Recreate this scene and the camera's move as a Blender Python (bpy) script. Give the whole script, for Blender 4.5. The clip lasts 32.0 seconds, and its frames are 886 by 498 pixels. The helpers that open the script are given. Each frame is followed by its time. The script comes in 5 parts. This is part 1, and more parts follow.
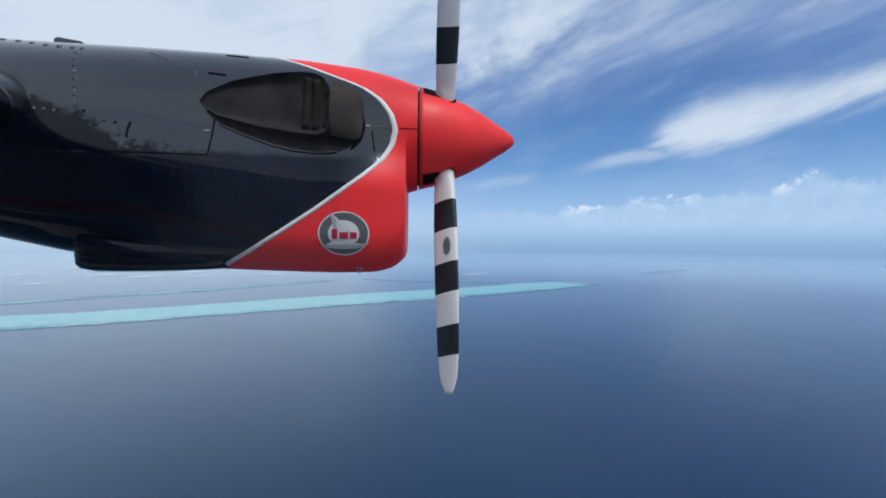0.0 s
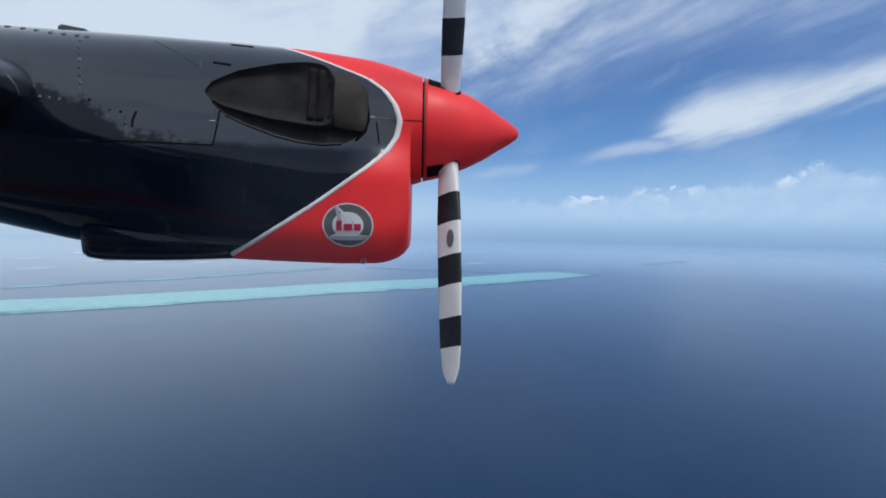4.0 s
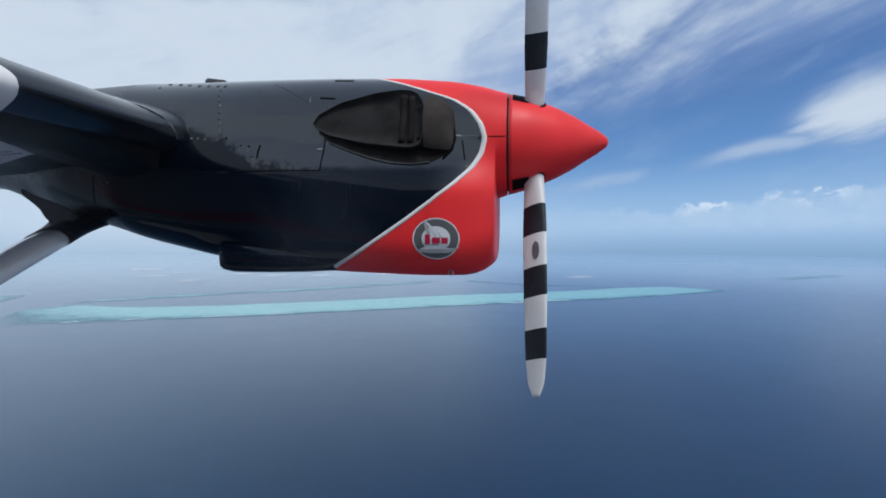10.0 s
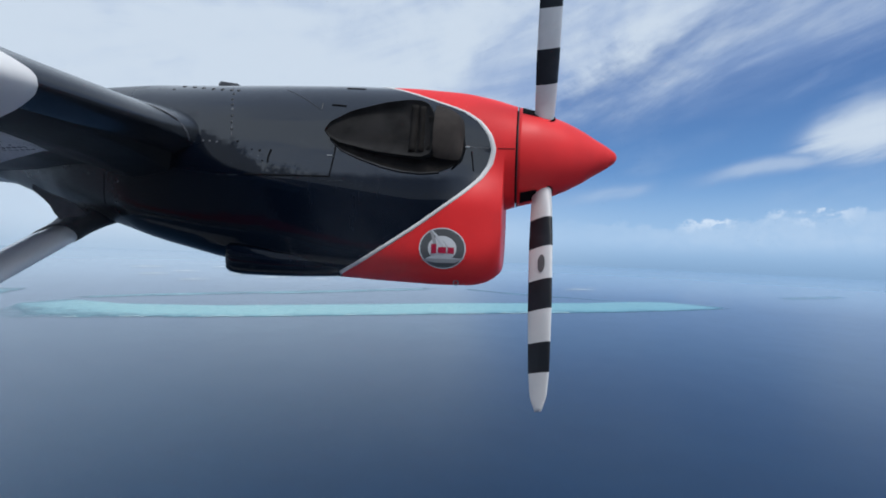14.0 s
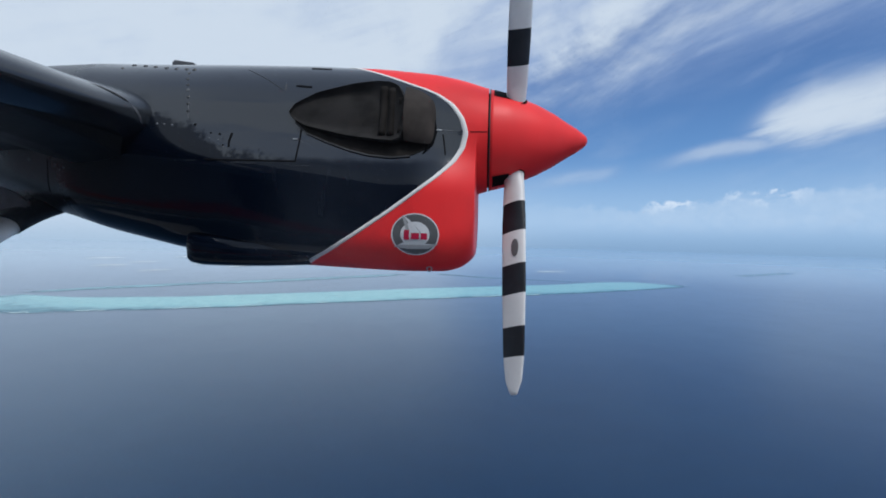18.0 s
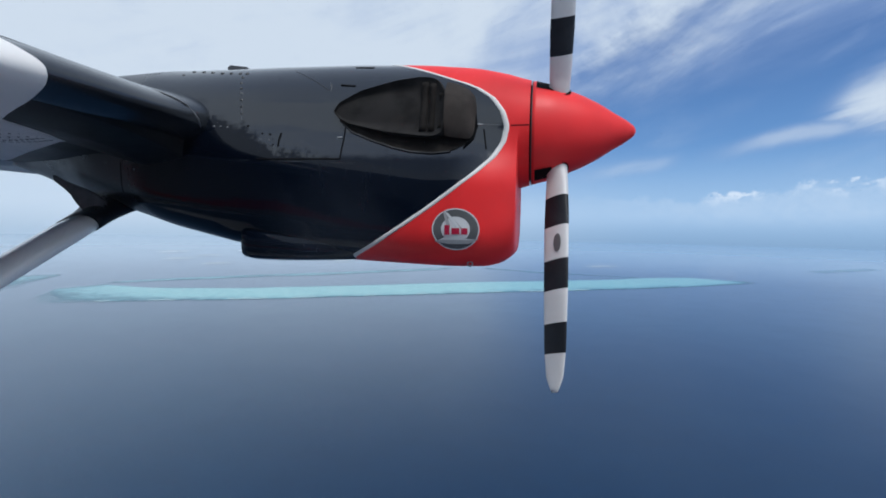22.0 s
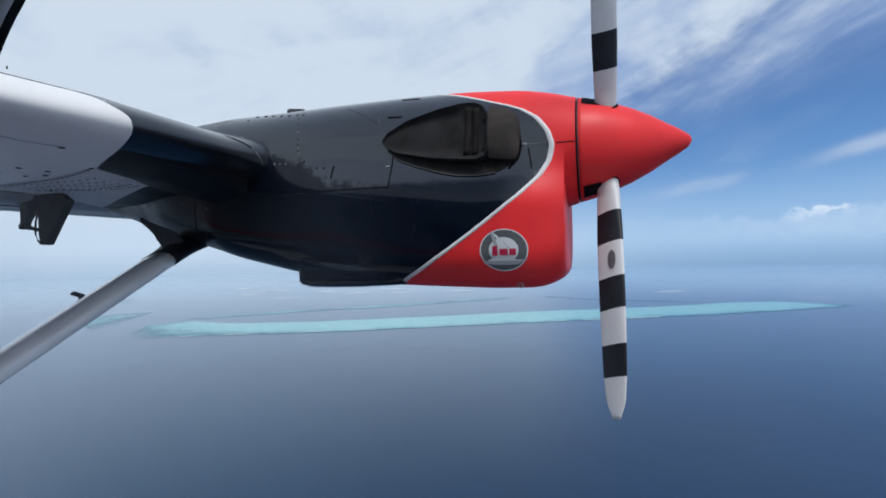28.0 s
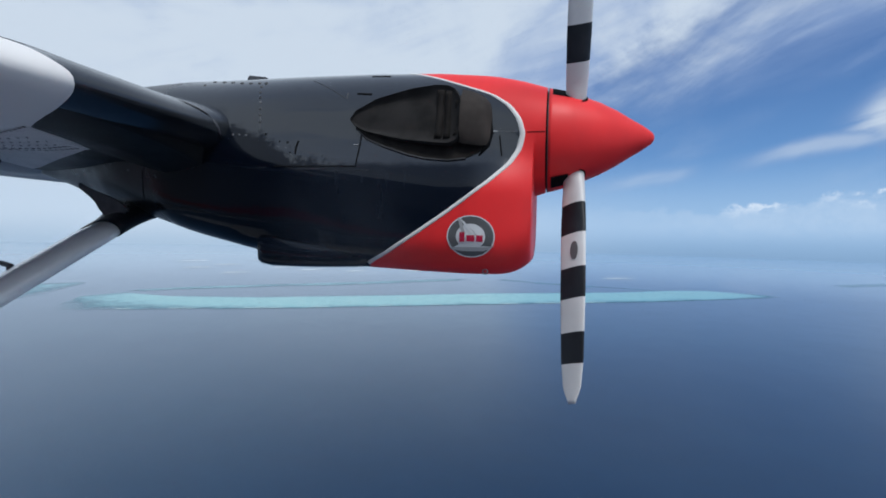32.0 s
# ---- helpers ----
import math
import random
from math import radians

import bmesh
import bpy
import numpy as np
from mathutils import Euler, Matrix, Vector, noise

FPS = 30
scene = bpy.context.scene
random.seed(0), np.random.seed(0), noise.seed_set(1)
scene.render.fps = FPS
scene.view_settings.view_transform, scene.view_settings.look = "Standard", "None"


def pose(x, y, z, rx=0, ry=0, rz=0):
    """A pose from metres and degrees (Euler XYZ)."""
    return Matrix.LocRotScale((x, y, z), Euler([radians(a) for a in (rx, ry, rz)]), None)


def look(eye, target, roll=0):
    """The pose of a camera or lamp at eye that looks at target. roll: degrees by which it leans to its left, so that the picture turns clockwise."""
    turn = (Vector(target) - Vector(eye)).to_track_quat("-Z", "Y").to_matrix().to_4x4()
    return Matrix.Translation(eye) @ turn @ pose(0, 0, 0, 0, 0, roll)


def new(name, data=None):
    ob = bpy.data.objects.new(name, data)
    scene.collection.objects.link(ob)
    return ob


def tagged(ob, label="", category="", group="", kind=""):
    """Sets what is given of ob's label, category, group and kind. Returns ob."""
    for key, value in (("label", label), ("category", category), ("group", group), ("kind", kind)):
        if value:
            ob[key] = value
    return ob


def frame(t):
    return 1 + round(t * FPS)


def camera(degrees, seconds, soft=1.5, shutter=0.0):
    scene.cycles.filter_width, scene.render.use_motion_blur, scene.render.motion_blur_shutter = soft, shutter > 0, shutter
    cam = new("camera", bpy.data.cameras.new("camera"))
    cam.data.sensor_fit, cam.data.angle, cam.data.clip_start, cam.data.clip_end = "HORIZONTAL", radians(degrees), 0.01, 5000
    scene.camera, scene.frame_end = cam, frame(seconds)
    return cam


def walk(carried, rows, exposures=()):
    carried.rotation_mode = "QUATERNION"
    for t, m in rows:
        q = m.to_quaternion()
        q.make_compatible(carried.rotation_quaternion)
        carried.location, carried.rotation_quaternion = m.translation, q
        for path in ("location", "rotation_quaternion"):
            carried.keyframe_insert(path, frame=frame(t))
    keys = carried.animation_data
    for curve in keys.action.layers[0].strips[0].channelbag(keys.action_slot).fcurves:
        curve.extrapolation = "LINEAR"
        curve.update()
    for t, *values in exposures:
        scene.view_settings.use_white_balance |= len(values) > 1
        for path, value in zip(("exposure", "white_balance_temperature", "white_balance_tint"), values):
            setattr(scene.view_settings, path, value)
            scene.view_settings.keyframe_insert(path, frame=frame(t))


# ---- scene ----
cam = camera(91.5, 32.0, soft=1.8)
PATH = [
    (0, (-0.093, 0.079, -0.041), (0.017, 2.076, -0.064), 0.5),
    (0.5, (-0.085, 0.083, -0.04), (0.012, 2.08, -0.063), 0.5),
    (1, (-0.089, 0.077, -0.033), (0.002, 2.075, -0.07), 0.5),
    (1.5, (-0.088, 0.078, -0.04), (-0.024, 2.076, -0.079), 0.5),
    (2, (-0.097, 0.072, -0.034), (-0.057, 2.071, -0.083), 0.6),
    (2.5, (-0.095, 0.068, -0.031), (-0.058, 2.068, -0.081), 0.9),
    (3, (-0.089, 0.068, -0.03), (-0.021, 2.066, -0.073), 1.1),
    (3.5, (-0.102, 0.066, -0.025), (0.002, 2.062, -0.082), 1.1),
    (5.5, (-0.097, 0.07, -0.025), (-0.049, 2.067, -0.128), 1.5),
    (6, (-0.087, 0.063, -0.023), (-0.092, 2.06, -0.133), 1.5),
    (6.5, (-0.092, 0.042, -0.011), (-0.122, 2.038, -0.125), 1.4),
    (7, (-0.081, 0.062, -0.017), (-0.133, 2.058, -0.137), 0.8),
    (7.5, (-0.094, 0.047, -0.019), (-0.146, 2.043, -0.137), 0.5),
    (8, (-0.078, 0.045, -0.026), (-0.163, 2.042, -0.11), 0.8),
    (8.5, (-0.072, 0.036, -0.011), (-0.23, 2.029, -0.074), 1.0),
    (9, (-0.057, 0.025, -0.018), (-0.315, 2.008, -0.051), 1.3),
    (9.5, (-0.043, 0.017, -0.016), (-0.373, 1.989, -0.044), 1.0),
    (10, (-0.037, 0.017, -0.029), (-0.388, 1.985, -0.046), 0.3),
    (10.5, (-0.034, 0.019, -0.031), (-0.393, 1.986, -0.027), 0.3),
    (11, (-0.046, 0.011, -0.032), (-0.408, 1.977, 0.016), 1.1),
    (11.5, (-0.05, 0.016, -0.032), (-0.418, 1.981, 0.027), 1.5),
    (12, (-0.057, 0.007, -0.032), (-0.428, 1.971, 0.03), 1.4),
    (12.5, (-0.053, 0.008, -0.023), (-0.433, 1.972, 0.015), 1.3),
    (13, (-0.046, 0.014, -0.03), (-0.429, 1.977, -0.004), 1.4),
    (13.5, (-0.051, 0.006, -0.024), (-0.426, 1.971, -0.001), 1.9),
    (15.5, (-0.064, 0.011, -0.015), (-0.393, 1.984, -0.017), 3.0),
    (16, (-0.062, 0.015, -0.021), (-0.387, 1.989, -0.027), 3.0),
    (16.5, (-0.066, 0.011, -0.011), (-0.381, 1.986, -0.032), 2.6),
    (17, (-0.066, 0.021, -0.011), (-0.35, 2.0, -0.051), 2.0),
    (17.5, (-0.074, 0.03, -0.014), (-0.313, 2.016, -0.058), 1.4),
    (18, (-0.071, 0.037, -0.016), (-0.296, 2.023, -0.063), 1.3),
    (18.5, (-0.075, 0.03, -0.01), (-0.295, 2.017, -0.071), 1.5),
    (19, (-0.073, 0.03, -0.016), (-0.297, 2.017, -0.08), 2.1),
    (19.5, (-0.07, 0.044, -0.005), (-0.311, 2.027, -0.092), 2.0),
    (20, (-0.08, 0.027, 0.0), (-0.356, 2.007, -0.057), 1.7),
    (20.5, (-0.065, 0.015, -0.008), (-0.412, 1.984, -0.035), 1.4),
    (21, (-0.06, 0.019, -0.013), (-0.463, 1.978, -0.043), 1.3),
    (21.5, (-0.05, 0.026, -0.006), (-0.481, 1.978, -0.065), 1.2),
    (22, (-0.042, 0.037, -0.011), (-0.479, 1.987, -0.09), 1.1),
    (22.5, (-0.043, 0.044, -0.018), (-0.477, 1.996, -0.076), 0.7),
    (23, (-0.05, 0.053, -0.026), (-0.497, 2.003, -0.026), -0.1),
    (23.5, (-0.042, 0.054, -0.032), (-0.507, 1.999, 0.008), -0.6),
    (24, (-0.033, 0.059, -0.041), (-0.533, 1.995, 0.002), -0.6),
    (24.5, (-0.024, 0.058, -0.038), (-0.567, 1.983, -0.013), -0.7),
    (25, (-0.024, 0.057, -0.05), (-0.602, 1.972, -0.028), -1.0),
    (25.5, (-0.016, 0.055, -0.044), (-0.624, 1.96, -0.027), -0.9),
    (27.5, (-0.006, 0.057, -0.051), (-0.682, 1.939, -0.002), -1.1),
    (28, (-0.005, 0.057, -0.048), (-0.694, 1.933, 0.012), -1.0),
    (28.5, (0.001, 0.063, -0.055), (-0.707, 1.933, 0.007), -0.6),
    (29, (-0.001, 0.054, -0.054), (-0.722, 1.919, 0.004), -0.2),
    (29.5, (-0.004, 0.052, -0.057), (-0.733, 1.913, 0.013), 0.2),
    (30, (-0.001, 0.054, -0.063), (-0.735, 1.914, 0.005), 0.4),
    (30.5, (-0.001, 0.059, -0.057), (-0.724, 1.924, -0.015), 0.5),
    (31, (-0.011, 0.054, -0.042), (-0.681, 1.938, -0.039), 1.6),
    (31.5, (-0.033, 0.039, -0.035), (-0.622, 1.95, -0.045), 2.2),
    (32, (-0.047, 0.052, -0.029), (-0.55, 1.987, -0.059), 1.4),
]
walk(cam, [(t, look(eye, target, roll)) for t, eye, target, roll in PATH],
     exposures=[(t, ev, 6050, 8) for t, ev in ((0, 0.18), (3, 0.15), (7, 0.17), (9, 0.13), (11, 0.07), (12, 0.08), (13, 0.13), (16, 0.07), (18, 0.11), (22, 0.15), (23, 0.11),
                                                (24, 0.06), (25, 0.06), (28, 0.14), (30, 0.16), (32, 0.10))])


# ---- world and sun ----
SUN_AZ, SUN_EL = radians(140), radians(58)      # azimuth from +y towards +x
world = bpy.data.worlds.new("sky")
scene.world = world
world.use_nodes = True
wt = world.node_tree
wt.nodes.clear()


class Net:
    """Short hand for node arithmetic."""

    def __init__(self, tree):
        self.tree = tree

    def node(self, kind, **props):
        n = self.tree.nodes.new(kind)
        if "operation" in props:
            n.operation = props["operation"]
        if "interpolation_type" in props:
            n.interpolation_type = props["interpolation_type"]
        if "data_type" in props:
            n.data_type = props["data_type"]
        if "sky_type" in props:
            n.sky_type, n.sun_disc = props["sky_type"], props["sun_disc"]
        if "attribute_name" in props:
            n.attribute_name = props["attribute_name"]
        return n

    def put(self, socket, value):
        if isinstance(value, bpy.types.NodeSocket):
            self.tree.links.new(value, socket)
        else:
            socket.default_value = value

    def m(self, op, a, b=0.0, c=0.0):
        n = self.node("ShaderNodeMath", operation=op)
        for s, v in zip(n.inputs, (a, b, c)):
            self.put(s, v)
        return n.outputs[0]

    def ramp(self, value, lo, hi, a=0.0, b=1.0):
        n = self.node("ShaderNodeMapRange", interpolation_type="SMOOTHSTEP")
        for s, v in zip(n.inputs, (value, lo, hi, a, b)):
            self.put(s, v)
        return n.outputs[0]

    def table(self, value, rows):
        """A piecewise straight function through (place, value) pairs."""
        out = rows[0][1]
        for (p, a), (q, b) in zip(rows, rows[1:]):
            n = self.node("ShaderNodeMapRange", interpolation_type="LINEAR")
            for s, v in zip(n.inputs, (value, p, q, 0.0, b - a)):
                self.put(s, v)
            out = self.m("ADD", n.outputs[0], out)
        return out

    def mix(self, fac, a, b):
        n = self.node("ShaderNodeMix", data_type="RGBA")
        self.put(n.inputs[0], fac)
        self.put(n.inputs[6], a if isinstance(a, bpy.types.NodeSocket) else (*a, 1))
        self.put(n.inputs[7], b if isinstance(b, bpy.types.NodeSocket) else (*b, 1))
        return n.outputs[2]

    def noise(self, vector, scale, detail=4.0, rough=0.55, distort=0.0):
        n = self.node("ShaderNodeTexNoise")
        self.put(n.inputs["Vector"], vector)
        n.inputs["Scale"].default_value, n.inputs["Detail"].default_value = scale, detail
        n.inputs["Roughness"].default_value, n.inputs["Distortion"].default_value = rough, distort
        return n.outputs["Fac"]

    def xyz(self, x, y, z=0.0):
        n = self.node("ShaderNodeCombineXYZ")
        for s, v in zip(n.inputs, (x, y, z)):
            self.put(s, v)
        return n.outputs[0]


def make_sky():
    w = Net(wt)
    out, bg = w.node("ShaderNodeOutputWorld"), w.node("ShaderNodeBackground")
    wt.links.new(bg.outputs[0], out.inputs[0])
    way = w.node("ShaderNodeTexCoord").outputs["Generated"]
    sep = w.node("ShaderNodeSeparateXYZ")
    wt.links.new(way, sep.inputs[0])
    x, y, z = sep.outputs
    az = w.m("MULTIPLY", w.m("ARCTAN2", x, y), 57.2958)
    el = w.m("MULTIPLY", w.m("ARCSINE", w.m("MINIMUM", w.m("MAXIMUM", z, -1.0), 1.0)), 57.2958)
    sky = w.node("ShaderNodeTexSky", sky_type="NISHITA", sun_disc=False)
    sky.sun_elevation, sky.sun_rotation = SUN_EL, SUN_AZ
    sky.air_density, sky.dust_density, sky.ozone_density = 1.0, 0.3, 3.0
    dim = w.node("ShaderNodeVectorMath", operation="SCALE")
    wt.links.new(sky.outputs[0], dim.inputs[0])
    dim.inputs["Scale"].default_value = 0.07
    blue = w.mix(0.7, dim.outputs[0], w.mix(w.ramp(el, 5.0, 24.0), (0.14, 0.315, 0.63), (0.062, 0.15, 0.39)))

    def field(value, gain):
        return w.m("MULTIPLY", w.m("SUBTRACT", value, 0.5), gain)

    def total(*values):
        sum_ = values[0]
        for v in values[1:]:
            sum_ = w.m("ADD", sum_, v)
        return sum_

    def product(*values):
        p = values[0]
        for v in values[1:]:
            p = w.m("MULTIPLY", p, v)
        return p

    def band(line, half, wander):
        """A soft-edged thin cloud along a line of elevation over azimuth."""
        off = w.m("ABSOLUTE", w.m("ADD", w.m("SUBTRACT", el, w.table(az, line)), wander))
        return w.ramp(off, half, half * 0.1)
    # noise fields: long slanting fibres, finer strands, broad soft lumps
    slant = w.m("SUBTRACT", el, w.m("MULTIPLY", az, 0.33))
    wisp = w.noise(w.xyz(w.m("MULTIPLY", az, 0.028), w.m("MULTIPLY", slant, 0.085), 0.3), 1.5, 7.0, 0.56, 0.6)
    lean = w.m("SUBTRACT", el, w.m("MULTIPLY", az, 0.24))
    strand = w.noise(w.xyz(w.m("MULTIPLY", az, 0.05), w.m("MULTIPLY", lean, 0.26), 4.0), 1.5, 7.0, 0.6, 0.5)
    soft = w.noise(w.xyz(w.m("MULTIPLY", az, 0.05), w.m("MULTIPLY", el, 0.085), 2.0), 1.2, 6.0, 0.58, 0.4)
    astern = w.ramp(az, 18.0, -30.0)
    # thin veil ahead above a rising edge
    veil_edge = w.table(az, [(-8, 13.0), (3, 17.2), (18, 18.6), (31, 20.4), (48, 20.8), (90, 19.0)])
    inside = total(w.m("SUBTRACT", el, veil_edge), field(wisp, 7.0), field(strand, 2.2))
    veil = product(w.ramp(inside, -4.2, 2.6), w.ramp(w.m("ADD", w.m("MULTIPLY", wisp, 0.72), w.m("MULTIPLY", strand, 0.28)), 0.34, 0.60, 0.52, 0.94))
    # thick bright deck, overhead and astern; also added unseen ahead to light wing and strut
    deck_edge = w.table(az, [(-16, 0.0), (-4, 12.0), (5, 18.4), (11, 22.6), (18, 24.2), (27, 28.0), (45, 34.0), (58, 28.0), (80, 9.0), (130, 1.0), (180, 0.0)])
    deep = total(w.m("SUBTRACT", el, deck_edge), field(soft, 12.0), field(wisp, 7.0), field(strand, 3.0))
    deck = w.ramp(deep, -4.0, 3.2)
    # one broad bright streak ahead, feathered at its near end, with a thin tail below
    lift = total(el, field(wisp, 4.0), field(strand, 3.2))
    top = w.table(az, [(26, 11.5), (30.4, 15.4), (33.7, 17.0), (38.8, 17.6), (60, 18.6)])
    foot = w.table(az, [(24, 10.2), (28, 10.7), (34, 10.6), (39, 11.6), (48, 13.3), (70, 17.5)])
    streak = product(w.ramp(w.m("SUBTRACT", lift, foot), -1.5, 2.2), w.ramp(w.m("SUBTRACT", top, lift), -1.8, 3.0), w.ramp(w.m("ADD", az, field(strand, 8.0)), 25.0, 32.0),
                     w.ramp(strand, 0.25, 0.6, 0.72, 1.0))
    tail = product(band([(14, 8.0), (28, 10.6), (36, 11.2)], 1.5, field(soft, 3.0)), w.ramp(az, 16.0, 25.0), w.ramp(az, 34.0, 29.0), w.ramp(strand, 0.3, 0.6, 0.28, 0.62))
    thin = product(band([(2, 6.5), (16, 8.9)], 1.5, field(soft, 3.0)), w.ramp(az, 1.0, 9.0), w.ramp(az, 17.0, 13.5), w.ramp(strand, 0.3, 0.6, 0.2, 0.5))
    curl = product(band([(26.5, 16.6), (31.5, 19.4)], 0.9, field(strand, 3.0)), w.ramp(az, 26.0, 29.0), w.ramp(az, 32.5, 30.5), 0.3)
    faint = w.m("MULTIPLY", w.ramp(w.m("ADD", w.m("MULTIPLY", wisp, 0.5), w.m("MULTIPLY", soft, 0.5)), 0.46, 0.68), 0.22)
    cover = w.m("MAXIMUM", w.m("MAXIMUM", w.m("MULTIPLY", deck, 0.97), w.m("MULTIPLY", veil, 0.86)), w.m("MAXIMUM", w.m("MULTIPLY", streak, 0.95), w.m("MAXIMUM", w.m("MAXIMUM", tail, thin), w.m("MAXIMUM", curl, faint))))
    # how bright the cloud is: thick and near the sun's side white, thin veil grey-blue
    gap = w.node("ShaderNodeVectorMath", operation="DISTANCE")
    w.put(gap.inputs[0], w.xyz(total(az, field(soft, 12.0)), w.m("MULTIPLY", el, 1.7), 0.0))
    gap.inputs[1].default_value = (-1.0, 37.5, 0.0)
    body = total(w.m("MULTIPLY", deck, 0.34), w.m("MULTIPLY", w.m("MAXIMUM", astern, w.ramp(az, 55.0, 95.0)), 0.26), w.ramp(veil, 0.25, 0.9, 0.18, 0.34), field(soft, 1.45), field(wisp, 1.1), w.ramp(gap.outputs["Value"], 9.0, 2.0, 0.0, -0.30))
    body = w.m("MAXIMUM", body, w.m("MULTIPLY", w.m("MAXIMUM", streak, w.m("MAXIMUM", tail, thin)), 1.0))
    cover = w.m("MULTIPLY", cover, w.ramp(el, 36.0, 62.0, 1.0, 0.68))
    white = w.mix(w.ramp(body, 0.05, 0.95), (0.25, 0.345, 0.55), (0.605, 0.66, 0.725))
    col = w.mix(cover, blue, white)
    # haze towards the horizon, whiter astern
    haze_col = w.mix(astern, (0.35, 0.505, 0.70), (0.55, 0.64, 0.74))
    col = w.mix(w.m("MULTIPLY", w.ramp(el, 11.5, 2.0), 0.86), col, haze_col)
    # low bank of heaped clouds standing in the haze, with a few bright crowns
    puff = w.noise(w.xyz(w.m("MULTIPLY", az, 0.34), w.m("MULTIPLY", el, 0.46), 7.0), 1.5, 6.0, 0.60, 0.1)
    lump = w.noise(w.xyz(w.m("MULTIPLY", az, 0.10), w.m("MULTIPLY", el, 0.11), 3.0), 1.6, 7.0, 0.62, 0.1)
    crest = total(w.table(az, [(0, 4.7), (15, 4.5), (21, 4.5), (28, 5.4), (36.6, 6.1), (41.4, 7.0), (43.4, 7.5), (46, 6.7), (60, 6.5), (90, 5.0)]), field(lump, 4.0), field(puff, 2.6))
    depth = w.m("SUBTRACT", crest, el)
    bank = product(w.ramp(depth, -0.25, 0.7), w.ramp(az, 2.0, 24.0, 0.25, 1.0), w.ramp(el, 0.2, 3.0))
    col = w.mix(w.m("MULTIPLY", bank, w.ramp(puff, 0.3, 0.65, 0.34, 0.58)), col, (0.49, 0.60, 0.74))
    window = w.table(az, [(18, 0.0), (20.3, 1.0), (22.8, 1.0), (24.5, 0.1), (26.8, 0.2), (28.3, 0.9), (31.6, 0.9), (33.5, 0.15), (39.4, 0.2), (41.3, 1.0), (44.0, 1.0), (46.0, 0.25), (60, 0.5)])
    crown = product(w.ramp(depth, -0.05, 0.35), w.ramp(depth, 1.7, 0.3), w.ramp(puff, 0.47, 0.60), window)
    col = w.mix(w.m("MULTIPLY", crown, 0.65), col, (0.76, 0.80, 0.86))
    grey = product(w.ramp(lump, 0.5, 0.66), w.ramp(az, 30.0, 42.0), w.ramp(el, 0.4, 2.0), w.ramp(el, 4.6, 2.6))
    col = w.mix(w.m("MULTIPLY", grey, 0.30), col, (0.25, 0.36, 0.53))
    col = w.mix(w.ramp(el, 2.6, -1.8), col, w.mix(astern, (0.225, 0.35, 0.52), (0.395, 0.505, 0.63)))
    wt.links.new(col, bg.inputs["Color"])
    bg.inputs["Strength"].default_value = 1.0


make_sky()
sun = new("sun", bpy.data.lights.new("sun", "SUN"))
sun.data.energy, sun.data.angle, sun.data.color = 2.0, radians(18.0), (1.0, 0.96, 0.9)
sun_way = Vector((math.sin(SUN_AZ) * math.cos(SUN_EL), math.cos(SUN_AZ) * math.cos(SUN_EL), math.sin(SUN_EL)))
sun.matrix_world = look((0, 0, 60), Vector((0, 0, 60)) - sun_way)


# ---- materials ----
def material(name, color, rough=0.5, metal=0.0, coat=0.0, grain=0.0, grain_scale=8.0, bump=0.0, bump_scale=40.0,
             dirt=None, dirt_amount=0.0, dirt_scale=3.0, rough_var=0.0, spec=0.5, coat_rough=0.08):
    mat = bpy.data.materials.new(name)
    mat.use_nodes = True
    t = Net(mat.node_tree)
    b = mat.node_tree.nodes["Principled BSDF"]
    pos = t.node("ShaderNodeTexCoord").outputs["Object"]
    col = t.mix(0.0, color, color)
    n1 = t.noise(pos, grain_scale, 5.0)
    if grain:
        dark = tuple(c * (1 - grain) for c in color)
        light = tuple(min(1.0, c * (1 + grain)) for c in color)
        col = t.mix(t.ramp(n1, 0.3, 0.7), dark, light)
    if dirt is not None:
        n2 = t.noise(pos, dirt_scale, 7.0, 0.65, 0.4)
        col = t.mix(t.ramp(n2, 0.5, 0.75, 0.0, dirt_amount), col, dirt)
    t.put(b.inputs["Base Color"], col)
    if rough_var:
        t.put(b.inputs["Roughness"], t.ramp(t.noise(pos, 2.5, 5.0), 0.3, 0.7, max(0.02, rough - rough_var), rough + rough_var))
    else:
        b.inputs["Roughness"].default_value = rough
    b.inputs["Metallic"].default_value = metal
    b.inputs["Specular IOR Level"].default_value = spec
    b.inputs["Coat Weight"].default_value = coat
    b.inputs["Coat Roughness"].default_value = coat_rough
    if bump:
        bn = t.node("ShaderNodeBump")
        bn.inputs["Strength"].default_value, bn.inputs["Distance"].default_value = bump, 0.01
        t.put(bn.inputs["Height"], t.noise(pos, bump_scale, 4.0))
        mat.node_tree.links.new(bn.outputs[0], b.inputs["Normal"])
    return mat


